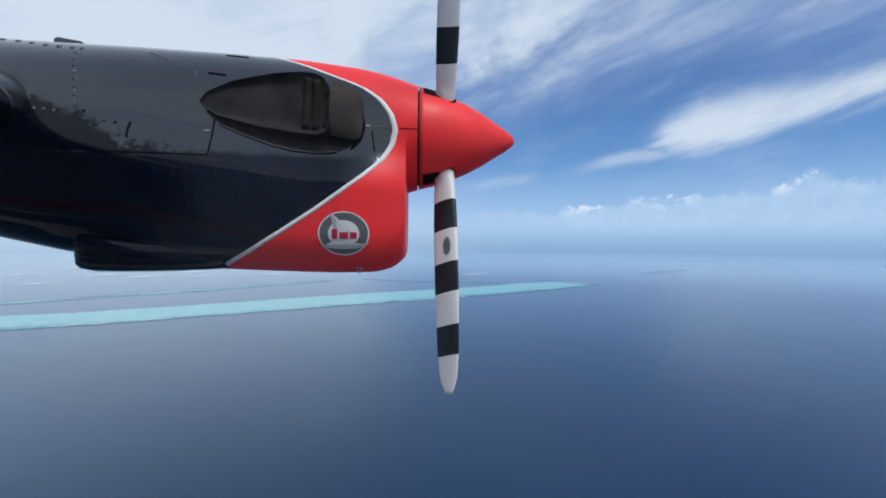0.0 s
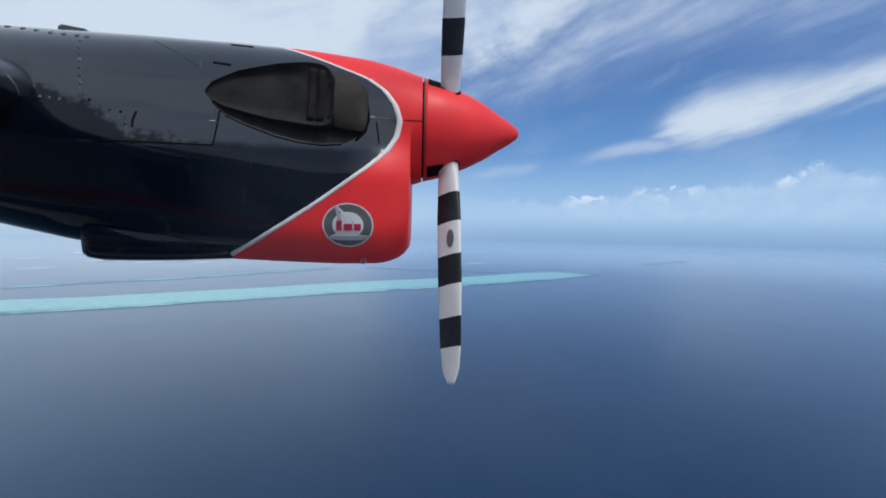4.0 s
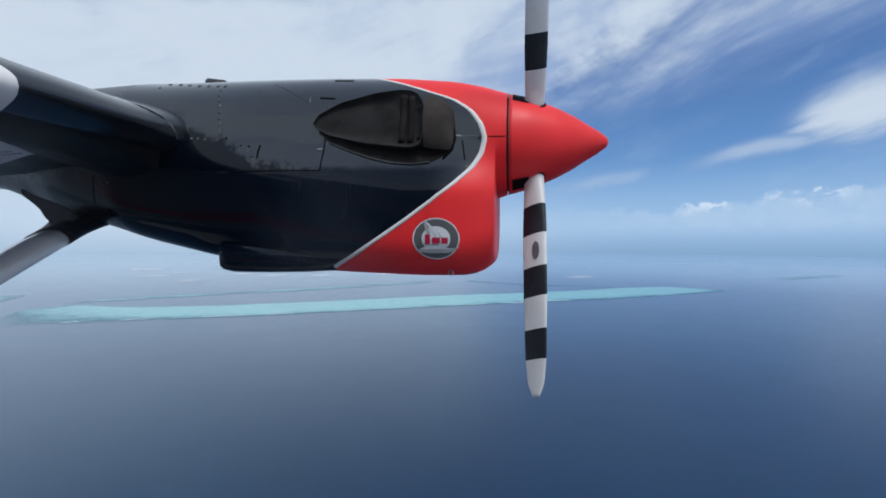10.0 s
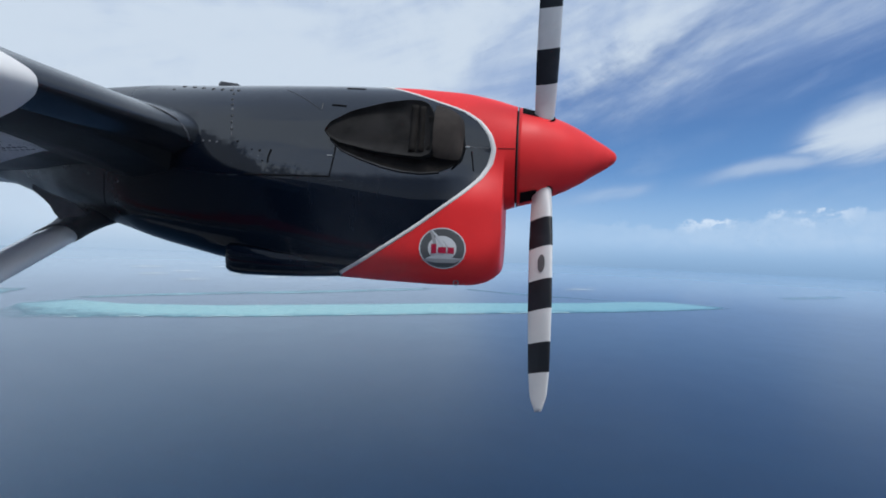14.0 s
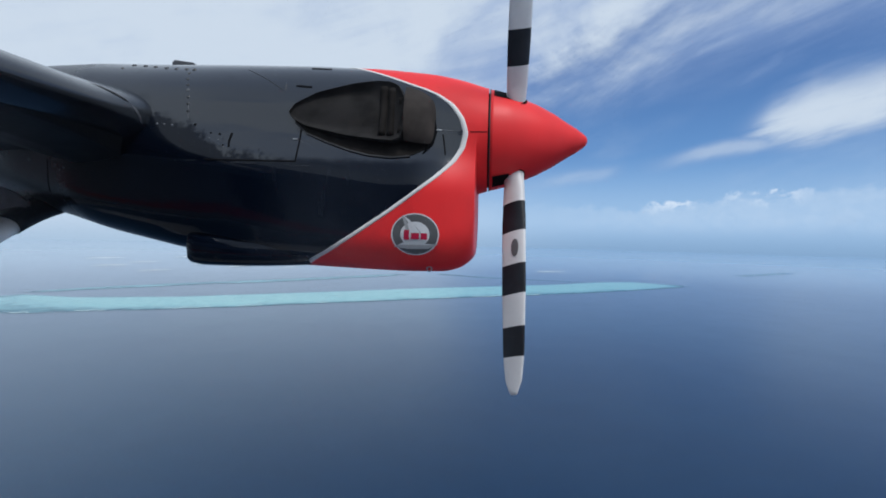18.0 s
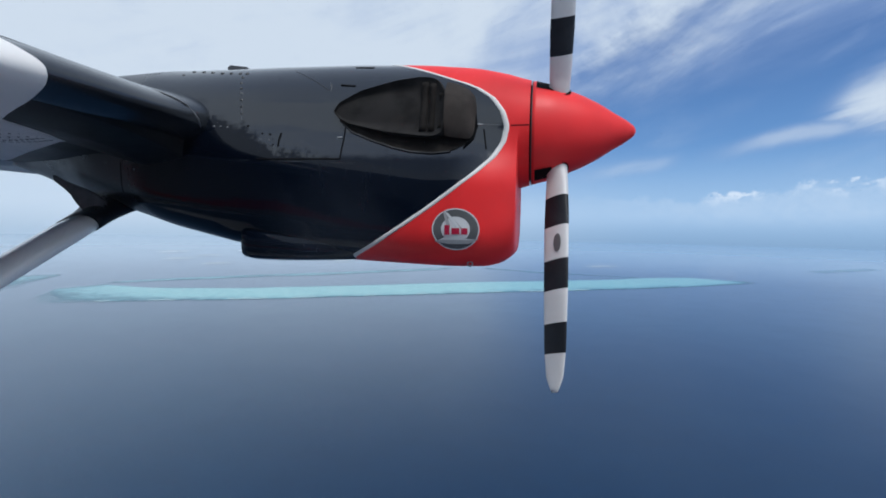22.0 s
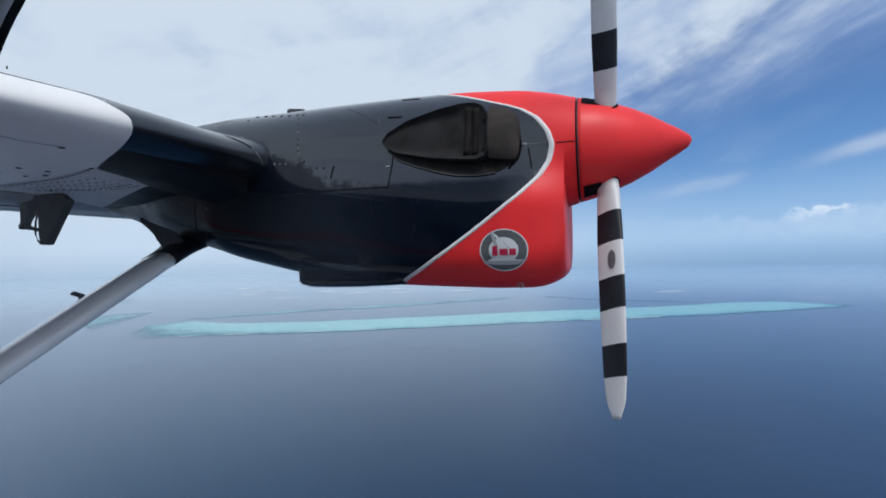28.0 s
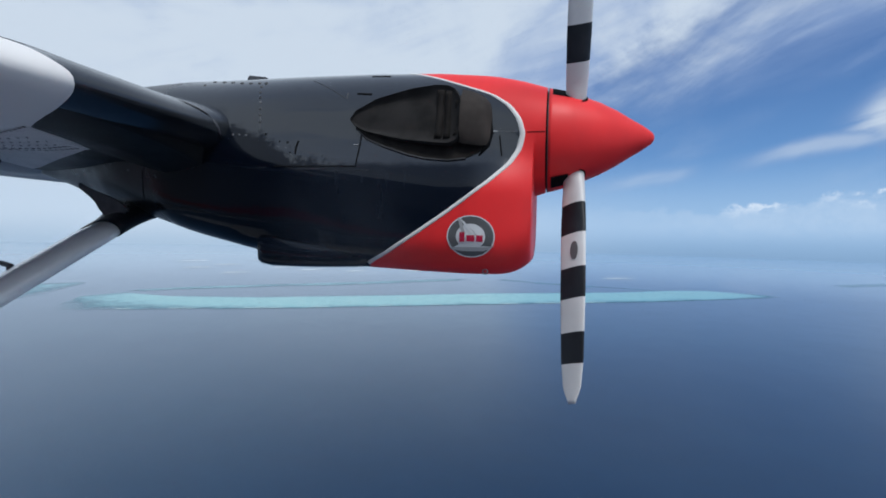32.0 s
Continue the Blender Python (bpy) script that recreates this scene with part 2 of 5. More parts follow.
def black_paint():
    """Glossy black enamel with a slight waviness, oil film, and masks that dull the belly and rear panels."""
    mat = bpy.data.materials.new("black_paint")
    mat.use_nodes = True
    t = Net(mat.node_tree)
    b = mat.node_tree.nodes["Principled BSDF"]
    pos = t.node("ShaderNodeTexCoord").outputs["Object"]
    sep = t.node("ShaderNodeSeparateXYZ")
    mat.node_tree.links.new(pos, sep.inputs[0])
    grime = t.ramp(t.noise(pos, 5.0, 7.0, 0.65, 0.4), 0.45, 0.75)
    fine = t.ramp(t.noise(pos, 38.0, 4.0, 0.65, 0.3), 0.45, 0.75)
    # darker, less glossy skin on the lower rear panels
    soot = t.m("MULTIPLY", t.ramp(sep.outputs[0], -1.15, -1.75), t.ramp(t.m("ADD", sep.outputs[2], t.m("MULTIPLY", grime, 0.12)), 0.74, 0.42))
    clean = t.mix(t.m("MULTIPLY", grime, 0.5), (0.0012, 0.0036, 0.010), (0.0025, 0.006, 0.014))
    runs = t.ramp(t.noise(t.xyz(t.m("MULTIPLY", sep.outputs[0], 22.0), t.m("MULTIPLY", sep.outputs[1], 2.0), t.m("MULTIPLY", sep.outputs[2], 2.5)), 1.0, 5.0, 0.6), 0.5, 0.75)
    spots = t.ramp(t.noise(pos, 11.0, 4.0, 0.55, 0.5), 0.63, 0.68)
    clean = t.mix(t.m("MULTIPLY", runs, 0.35), clean, (0.009, 0.012, 0.020))
    t.put(b.inputs["Base Color"], t.mix(t.m("MULTIPLY", soot, 0.8), clean, (0.0012, 0.0024, 0.0060)))
    # gloss cut below this line imitates the dark mirrored fuselage; rear fringe is stained
    line = t.table(sep.outputs[0], [(-2.3, 0.70), (-2.0, 0.665), (-1.78, 0.605), (-1.61, 0.535), (-1.5, 0.465), (-1.40, 0.405), (-1.25, 0.365), (-1.12, 0.348)])
    fray = t.m("ADD", t.m("MULTIPLY", t.m("SUBTRACT", t.noise(pos, 6.0, 6.0, 0.65, 0.8), 0.5), 0.17),
               t.m("MULTIPLY", t.m("SUBTRACT", t.noise(pos, 26.0, 5.0, 0.65), 0.5), 0.17))
    stain_mirror = t.m("MULTIPLY", t.ramp(t.m("ADD", t.m("SUBTRACT", sep.outputs[2], line), t.m("MULTIPLY", fray, t.ramp(sep.outputs[0], -0.95, -1.3, 0.25, 1.0))), 0.022, -0.022), t.ramp(sep.outputs[0], -0.25, -0.5))
    near = t.m("MULTIPLY", t.m("MULTIPLY", t.ramp(t.m("SUBTRACT", sep.outputs[2], line), 0.11, 0.0), t.ramp(t.m("SUBTRACT", sep.outputs[2], line), -0.06, -0.01)), t.m("MULTIPLY", t.ramp(sep.outputs[0], -1.0, -1.25), t.ramp(sep.outputs[0], -1.75, -1.6)))
    specks = t.ramp(t.m("ADD", t.noise(t.xyz(t.m("MULTIPLY", sep.outputs[0], 1.7), sep.outputs[1], sep.outputs[2]), 24.0, 5.0, 0.7), t.m("MULTIPLY", near, 0.13)), 0.66, 0.76)
    stain_mirror = t.m("MAXIMUM", stain_mirror, t.m("MULTIPLY", specks, t.m("MULTIPLY", near, 0.9)))
    tail = t.ramp(sep.outputs[0], -1.95, -2.35)
    gloss = t.m("ADD", t.m("MULTIPLY", t.m("MAXIMUM", runs, spots), 0.07), t.ramp(t.noise(pos, 3.0, 5.0), 0.3, 0.7, 0.04, 0.11))
    gloss = t.m("ADD", gloss, t.m("MULTIPLY", fine, 0.05))
    t.put(b.inputs["Roughness"], t.m("ADD", gloss, t.m("MULTIPLY", tail, 0.22)))
    t.put(b.inputs["Specular IOR Level"], t.m("SUBTRACT", 0.80, t.m("ADD", t.m("MAXIMUM", t.m("MULTIPLY", soot, t.m("MULTIPLY", grime, 0.25)), t.m("MAXIMUM", t.m("MULTIPLY", stain_mirror, t.ramp(sep.outputs[0], -1.2, -1.9, 0.56, 0.54)), t.m("MULTIPLY", spots, 0.20))), t.m("MULTIPLY", tail, 0.08))))
    bn = t.node("ShaderNodeBump")
    bn.inputs["Strength"].default_value, bn.inputs["Distance"].default_value = 0.16, 0.01
    t.put(bn.inputs["Height"], t.m("ADD", t.noise(pos, 5.0, 3.0), t.m("ADD", t.m("MULTIPLY", t.noise(pos, 14.0, 2.0), 0.20), t.m("MULTIPLY", t.m("MULTIPLY", t.noise(pos, 40.0, 3.0), soot), 0.14))))
    mat.node_tree.links.new(bn.outputs[0], b.inputs["Normal"])
    # clear coat outside the dulled masks, to strengthen the mirrored sky
    t.put(b.inputs["Coat Weight"], t.m("MULTIPLY", t.m("SUBTRACT", 1.0, t.m("MAXIMUM", stain_mirror, tail)), 0.4))
    b.inputs["Coat Roughness"].default_value = 0.06
    return mat


BLACK = black_paint()
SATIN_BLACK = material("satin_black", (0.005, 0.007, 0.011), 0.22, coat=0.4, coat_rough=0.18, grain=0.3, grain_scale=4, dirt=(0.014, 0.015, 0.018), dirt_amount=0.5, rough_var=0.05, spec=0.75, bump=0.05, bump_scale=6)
# duller second copy of the fairing black that keeps its underside in shade
SHADE_BLACK = material("shade_black", (0.003, 0.0035, 0.005), 0.5, spec=0.2, grain=0.4, grain_scale=6, dirt=(0.007, 0.007, 0.008), dirt_amount=0.5, dirt_scale=5, rough_var=0.1)
RED = material("red_paint", (0.80, 0.027, 0.029), 0.50, spec=0.28, coat=0.04, coat_rough=0.25, grain=0.06, grain_scale=4, dirt=(0.55, 0.02, 0.025), dirt_amount=0.3, rough_var=0.06)
WHITE = material("white_paint", (0.74, 0.72, 0.70), 0.6, grain=0.04, dirt=(0.5, 0.5, 0.5), dirt_amount=0.3)
WING_WHITE = material("wing_paint", (0.87, 0.84, 0.81), 0.5, coat=0.6, coat_rough=0.5, grain=0.03, grain_scale=2, dirt=(0.76, 0.73, 0.70), dirt_amount=0.3, rough_var=0.06)
# flap paint darkened to hold the shade on its underside
FLAP_GREY = material("flap_grey", (0.34, 0.345, 0.36), 0.45, grain=0.15, grain_scale=3, dirt=(0.4, 0.4, 0.4), dirt_amount=0.4)
STRUT_GREY = material("strut_paint", (0.86, 0.85, 0.84), 0.3, coat=1.0, coat_rough=0.10, grain=0.04, grain_scale=3, dirt=(0.5, 0.5, 0.5), dirt_amount=0.3)
BLADE_WHITE = material("blade_white", (0.64, 0.63, 0.63), 0.42, grain=0.05, dirt=(0.45, 0.45, 0.46), dirt_amount=0.35, dirt_scale=8)
BLADE_BLACK = material("blade_black", (0.010, 0.012, 0.017), 0.5, spec=0.25, grain=0.3, dirt=(0.045, 0.045, 0.05), dirt_amount=0.3)
SOOT = material("soot", (0.018, 0.017, 0.017), 0.85, spec=0.15, grain=0.4, dirt=(0.03, 0.026, 0.023), dirt_amount=0.5, dirt_scale=9)
SEAM = material("seam_shadow", (0.004, 0.004, 0.005), 0.9, spec=0.1, grain=0.3)
STEEL = material("bare_steel", (0.45, 0.45, 0.46), 0.35, metal=0.9, grain=0.1)
PIPE_BROWN = material("pipe_brown", (0.042, 0.034, 0.030), 0.75, spec=0.2, grain=0.3, grain_scale=9, dirt=(0.03, 0.026, 0.022), dirt_amount=0.6, dirt_scale=6, bump=0.15, bump_scale=30)
RIVET = material("rivet_head", (0.02, 0.021, 0.024), 0.4, grain=0.3)
RIVET_DARK = material("rivet_dark", (0.035, 0.036, 0.04), 0.5, grain=0.3)
SCUFF = material("scuffed_paint", (0.10, 0.105, 0.115), 0.6, grain=0.3, grain_scale=30)
SMEAR = material("dull_smear", (0.012, 0.014, 0.018), 0.35, grain=0.4, grain_scale=25)
GRIT = material("window_grit", (0.22, 0.21, 0.21), 0.9, spec=0.1, grain=0.3, grain_scale=900)
RIB = material("sooted_rib", (0.016, 0.014, 0.013), 0.85, spec=0.12, grain=0.4, grain_scale=12)
VENT = material("weathered_vent", (0.045, 0.047, 0.055), 0.5, grain=0.3, grain_scale=20)
OIL = material("oily_fitting", (0.003, 0.003, 0.004), 0.7, spec=0.08, grain=0.3)
LOGO_GREY = material("logo_grey", (0.10, 0.105, 0.11), 0.35, grain=0.1)
LOGO_LIGHT = material("logo_light", (0.62, 0.64, 0.66), 0.35, grain=0.05)
LOGO_MID = material("logo_mid", (0.36, 0.37, 0.38), 0.35, grain=0.1)
LOGO_RED = material("logo_red", (0.42, 0.012, 0.05), 0.35, grain=0.1)
TRIM = material("window_trim", (0.58, 0.58, 0.60), 0.55, grain=0.1, bump=0.1, bump_scale=80)
HULL = material("hull_paint", (0.36, 0.355, 0.36), 0.35, grain=0.05, grain_scale=3, dirt=(0.45, 0.44, 0.43), dirt_amount=0.3, rough_var=0.05)
GASKET = material("window_gasket", (0.012, 0.013, 0.017), 0.3, grain=0.2, grain_scale=30)
CABIN = material("cabin_trim", (0.05, 0.05, 0.055), 0.6, grain=0.2, bump=0.1, bump_scale=80)
DARK_METAL = material("dark_bracket", (0.010, 0.011, 0.013), 0.6, spec=0.2, grain=0.3, dirt=(0.016, 0.016, 0.018), dirt_amount=0.4, dirt_scale=9)
# wing white toned down to stand for shade on the rear panel
PANEL_SHADE = material("shaded_panel", (0.70, 0.68, 0.67), 0.6, grain=0.08, grain_scale=6, dirt=(0.5, 0.49, 0.48), dirt_amount=0.5, dirt_scale=8)


def water_shader(t, colour, pos, sheen=0.96):
    """Scattering water body under a wind-roughened surface whose gloss grows at grazing angles."""
    tree = t.tree
    bn = t.node("ShaderNodeBump")
    bn.inputs["Strength"].default_value, bn.inputs["Distance"].default_value = 0.16, 0.4
    t.put(bn.inputs["Height"], t.m("ADD", t.noise(pos, 0.5, 4.0, 0.6), t.noise(pos, 0.06, 4.0, 0.6)))
    body, gloss, mixer = t.node("ShaderNodeBsdfDiffuse"), t.node("ShaderNodeBsdfGlossy"), t.node("ShaderNodeMixShader")
    t.put(body.inputs["Color"], colour)
    gloss.inputs["Roughness"].default_value = 0.28
    gloss.inputs["Color"].default_value = (0.86, 0.928, 1.0, 1)
    tree.links.new(bn.outputs[0], gloss.inputs["Normal"])
    face = t.node("ShaderNodeLayerWeight")
    face.inputs["Blend"].default_value = 0.5
    t.put(mixer.inputs[0], t.m("ADD", t.m("MULTIPLY", t.m("POWER", face.outputs["Facing"], 4.5), t.m("MULTIPLY", t.ramp(t.noise(pos, 0.03, 5.0, 0.65), 0.3, 0.7, 0.97, 1.02), sheen)), 0.008))
    tree.links.new(body.outputs[0], mixer.inputs[1])
    tree.links.new(gloss.outputs[0], mixer.inputs[2])
    # far out a tinted mirror lobe stands in for the haze over the water
    still, over = t.node("ShaderNodeBsdfGlossy"), t.node("ShaderNodeMixShader")
    still.inputs["Roughness"].default_value = 0.03
    still.inputs["Color"].default_value = (0.79, 0.85, 0.90, 1)
    t.put(over.inputs[0], t.ramp(face.outputs["Facing"], 0.905, 0.990, 0.0, 0.92))
    tree.links.new(mixer.outputs[0], over.inputs[1])
    tree.links.new(still.outputs[0], over.inputs[2])
    return over.outputs[0]


def sea_material():
    mat = bpy.data.materials.new("sea_water")
    mat.use_nodes = True
    t = Net(mat.node_tree)
    mat.node_tree.nodes.remove(mat.node_tree.nodes["Principled BSDF"])
    pos = t.node("ShaderNodeNewGeometry").outputs["Position"]
    big = t.noise(pos, 0.004, 5.0, 0.6, 0.4)
    sep = t.node("ShaderNodeSeparateXYZ")
    mat.node_tree.links.new(pos, sep.inputs[0])
    deep = t.mix(t.ramp(big, 0.3, 0.7), (0.005, 0.0245, 0.066), (0.008, 0.033, 0.081))
    # paler water aft stands in for the haze and glare lightening the sea
    pale = t.mix(t.ramp(big, 0.3, 0.7), (0.006, 0.028, 0.066), (0.010, 0.038, 0.080))
    along = t.m("ADD", sep.outputs[0], t.m("MULTIPLY", t.m("SUBTRACT", big, 0.5), 160.0))
    colour = t.mix(t.ramp(along, 60.0, -220.0), deep, pale)
    chop = t.noise(t.xyz(t.m("MULTIPLY", sep.outputs[0], 0.5), sep.outputs[1]), 0.12, 4.0, 0.6)
    dim = t.node("ShaderNodeVectorMath", operation="SCALE")
    mat.node_tree.links.new(colour, dim.inputs[0])
    t.put(dim.inputs["Scale"], t.ramp(chop, 0.3, 0.7, 0.95, 1.05))
    mat.node_tree.links.new(water_shader(t, dim.outputs[0], pos), mat.node_tree.nodes["Material Output"].inputs[0])
    return mat


def reef_material():
    """Shallow water over sand: the depth of the water is a vertex value, 0 deep and 1 shoal."""
    mat = bpy.data.materials.new("reef_shallows")
    mat.use_nodes = True
    t = Net(mat.node_tree)
    mat.node_tree.nodes.remove(mat.node_tree.nodes["Principled BSDF"])
    pos = t.node("ShaderNodeNewGeometry").outputs["Position"]
    shoal = t.node("ShaderNodeAttribute", attribute_name="shoal").outputs["Fac"]
    n = t.noise(pos, 0.02, 6.0, 0.65, 0.5)
    n2 = t.noise(pos, 0.11, 5.0, 0.65, 0.2)
    wob = t.m("ADD", shoal, t.m("ADD", t.m("MULTIPLY", t.m("SUBTRACT", n, 0.5), 0.55), t.m("MULTIPLY", t.m("SUBTRACT", n2, 0.5), 0.35)))
    mid = t.mix(t.ramp(n, 0.3, 0.7), (0.055, 0.235, 0.285), (0.08, 0.30, 0.34))
    sand = t.mix(t.ramp(n2, 0.35, 0.7), (0.18, 0.45, 0.44), (0.32, 0.58, 0.54))
    colour = t.mix(t.ramp(wob, 0.3, 0.8), mid, sand)
    # where the water is as deep as the open sea the sheet has nothing of its own to show
    clear = t.node("ShaderNodeBsdfTransparent")
    mixer = t.node("ShaderNodeMixShader")
    mat.node_tree.links.new(t.ramp(wob, 0.0, 0.62, 0.0, 0.95), mixer.inputs[0])
    mat.node_tree.links.new(clear.outputs[0], mixer.inputs[1])
    mat.node_tree.links.new(water_shader(t, colour, pos, 0.78), mixer.inputs[2])
    mat.node_tree.links.new(mixer.outputs[0], mat.node_tree.nodes["Material Output"].inputs[0])
    return mat


def pane_material():
    """Clear acrylic with a thin worn haze and a smear, plus an added veil that brightens the view low towards the tail.
    """
    mat = bpy.data.materials.new("hazed_acrylic")
    mat.use_nodes = True
    t = Net(mat.node_tree)
    mat.node_tree.nodes.remove(mat.node_tree.nodes["Principled BSDF"])
    pos = t.node("ShaderNodeNewGeometry").outputs["Position"]
    sep = t.node("ShaderNodeSeparateXYZ")
    mat.node_tree.links.new(pos, sep.inputs[0])
    # veil added low and aft to lift the sea and wing seen through it
    veil_smudge = t.m("MULTIPLY", t.ramp(sep.outputs[0], 0.06, -0.27), t.ramp(sep.outputs[2], -0.02, -0.14))
    edge = t.m("MULTIPLY", t.ramp(sep.outputs[0], -0.30, -0.50), t.ramp(sep.outputs[2], 0.14, -0.04))
    spot = t.node("ShaderNodeVectorMath", operation="DISTANCE")
    t.put(spot.inputs[0], t.xyz(sep.outputs[0], 0.0, t.m("MULTIPLY", sep.outputs[2], 0.7)))
    spot.inputs[1].default_value = (-0.165, 0.0, -0.030)
    smear_at = t.ramp(spot.outputs["Value"], 0.062, 0.012)
    veil_smudge = t.m("ADD", veil_smudge, t.m("MULTIPLY", smear_at, 0.85))
    veil_mix = t.m("ADD", t.m("ADD", t.m("MULTIPLY", veil_smudge, 0.016), t.m("MULTIPLY", edge, 0.034)), 0.0012)
    smear = t.ramp(t.noise(pos, 14.0, 3.0, 0.5, 0.3), 0.3, 0.7, 0.7, 1.2)
    clear, veil, mixer = t.node("ShaderNodeBsdfTransparent"), t.node("ShaderNodeBsdfTranslucent"), t.node("ShaderNodeMixShader")
    veil.inputs[0].default_value = (0.9, 0.92, 0.95, 1)
    t.put(mixer.inputs[0], t.m("MULTIPLY", veil_mix, smear))
    mat.node_tree.links.new(clear.outputs[0], mixer.inputs[1])
    mat.node_tree.links.new(veil.outputs[0], mixer.inputs[2])
    mat.node_tree.links.new(mixer.outputs[0], mat.node_tree.nodes["Material Output"].inputs[0])
    return mat


PANE = pane_material()
SEA, REEF = sea_material(), reef_material()
SAND = material("wet_sand", (0.80, 0.84, 0.82), 0.8, grain=0.1, grain_scale=0.1)
CORAL = material("coral_shelf", (0.11, 0.19, 0.26), 0.7, grain=0.3, grain_scale=0.05)
FOAM = material("surf_foam", (0.55, 0.66, 0.68), 0.8, grain=0.1, grain_scale=0.3)


# ---- building helpers ----
def mesh_of(name, verts, faces, mat, smooth=True):
    me = bpy.data.meshes.new(name)
    me.from_pydata([tuple(v) for v in verts], [], faces)
    me.materials.append(mat)
    if smooth:
        me.polygons.foreach_set("use_smooth", [True] * len(me.polygons))
    me.validate()
    me.update()
    return me


def thing(name, at, label, category, group="", kind=""):
    ob = new(name)
    ob.empty_display_size = 0.1
    ob.matrix_world = Matrix.Translation(at)
    return tagged(ob, label, category, group, kind)


def hang(ob, parent, label=""):
    """Makes ob, built in world places, a part of parent."""
    ob.parent = parent
    up = parent
    m = Matrix()
    while up is not None:
        m = up.matrix_basis @ m
        up = up.parent
    ob.matrix_parent_inverse = Matrix()
    ob.matrix_basis = m.inverted() @ ob.matrix_basis
    return tagged(ob, label)


def part(name, verts, faces, mat, parent, label="", smooth=True):
    return hang(new(name, mesh_of(name, verts, faces, mat, smooth)), parent, label)


def part_bm(name, bm, mat, parent, label="", smooth=False):
    me = bpy.data.meshes.new(name)
    bm.to_mesh(me)
    bm.free()
    me.materials.append(mat)
    if smooth:
        me.polygons.foreach_set("use_smooth", [True] * len(me.polygons))
    return hang(new(name, me), parent, label)


def grid_faces(rows, cols, wrap=False, flip=False):
    faces = []
    for i in range(rows - 1):
        for j in range(cols if wrap else cols - 1):
            k = (j + 1) % cols
            f = (i * cols + j, i * cols + k, (i + 1) * cols + k, (i + 1) * cols + j)
            faces.append(f[::-1] if flip else f)
    return faces


def box_bm(size, m=Matrix(), bevel=0.0):
    bm = bmesh.new()
    bmesh.ops.create_cube(bm, size=1.0, matrix=m @ Matrix.Diagonal((*size, 1)))
    if bevel:
        bmesh.ops.bevel(bm, geom=bm.edges[:], offset=bevel, segments=2, affect="EDGES")
    return bm


def tube(points, radius, sides=8):
    """A round bar along a line of points: verts, faces."""
    pts = [Vector(p) for p in points]
    verts, faces = [], []
    for i, p in enumerate(pts):
        d = (pts[min(i + 1, len(pts) - 1)] - pts[max(i - 1, 0)]).normalized()
        a = d.orthogonal().normalized()
        b = d.cross(a)
        r = radius[i] if isinstance(radius, (list, tuple)) else radius
        verts += [p + (a * math.cos(s) + b * math.sin(s)) * r for s in [2 * math.pi * k / sides for k in range(sides)]]
    faces = grid_faces(len(pts), sides, wrap=True)
    faces += [tuple(range(sides))[::-1], tuple(range((len(pts) - 1) * sides, len(pts) * sides))]
    return verts, faces


def curve_at(table, n=1):
    """A smooth function through a short table of (place, value) pairs."""
    xs = np.array([p[0] for p in table], float)
    ys = np.array([p[1] for p in table], float)
    o = np.argsort(xs)
    xs, ys = xs[o], ys[o]
    dense = np.linspace(xs[0], xs[-1], 600)
    vals = np.interp(dense, xs, ys)
    k = max(3, int(n))
    pad = np.pad(vals, k, mode="reflect", reflect_type="odd")
    ker = np.hanning(2 * k + 1)
    vals = np.convolve(pad, ker / ker.sum(), mode="same")[k:-k]
    return lambda v: float(np.interp(v, dense, vals))


# ---- sea and reefs ----
SEA_Z = -80.0


def make_sea():
    rings = [0.5, 30, 60, 90, 130, 180, 240, 320, 420, 560, 740, 980, 1300, 1700, 2250, 3000, 3900, 4900]
    n = 96
    verts, faces = [], []
    for r in rings:
        verts += [(r * math.cos(2 * math.pi * k / n), r * math.sin(2 * math.pi * k / n), SEA_Z) for k in range(n)]
    faces = grid_faces(len(rings), n, wrap=True)
    faces.append(tuple(range(n)))
    ob = new("water", mesh_of("water", verts, faces, SEA, smooth=False))
    tagged(ob, "deep blue open sea with a fine wind ripple", "sea", kind="structure")


def make_reef(name, near, far, across, label, category="reef", lift=0.35, nu=160, nv=16, mat=None, soft=0.05):
    """A sheet of shoal water between a near edge and a far edge; across gives the shoal from near to far."""
    def along(line):
        p = np.array(line, float)
        d = np.r_[0, np.cumsum(np.hypot(*np.diff(p, axis=0).T))]
        u = np.linspace(0, d[-1], nu)
        return np.c_[np.interp(u, d, p[:, 0]), np.interp(u, d, p[:, 1])]
    a, b = along(near), along(far)
    prof = curve_at(across, 12)
    verts, vals = [], []
    for i in range(nu):
        ends = min(1.0, i / (nu * soft), (nu - 1 - i) / (nu * 0.09))
        for j in range(nv):
            v = j / (nv - 1)
            p = a[i] * (1 - v) + b[i] * v
            verts.append((p[0], p[1], SEA_Z + lift))
            vals.append(max(0.0, prof(v)) * ends)
    me = mesh_of(name, verts, grid_faces(nu, nv, flip=True), mat or REEF)
    at = me.attributes.new("shoal", "FLOAT", "POINT")
    at.data.foreach_set("value", vals)
    return tagged(new(name, me), label, category)


make_sea()
NEAR = [(-505, 325), (-445, 352), (-385, 384), (-290, 432), (-200, 486), (-90, 552), (45, 630), (150, 690), (285, 785), (385, 862)]
FAR = [(-530, 350), (-585, 415), (-575, 468), (-496, 462), (-390, 497), (-265, 577), (-105, 686), (100, 803), (205, 885), (280, 920), (392, 872)]
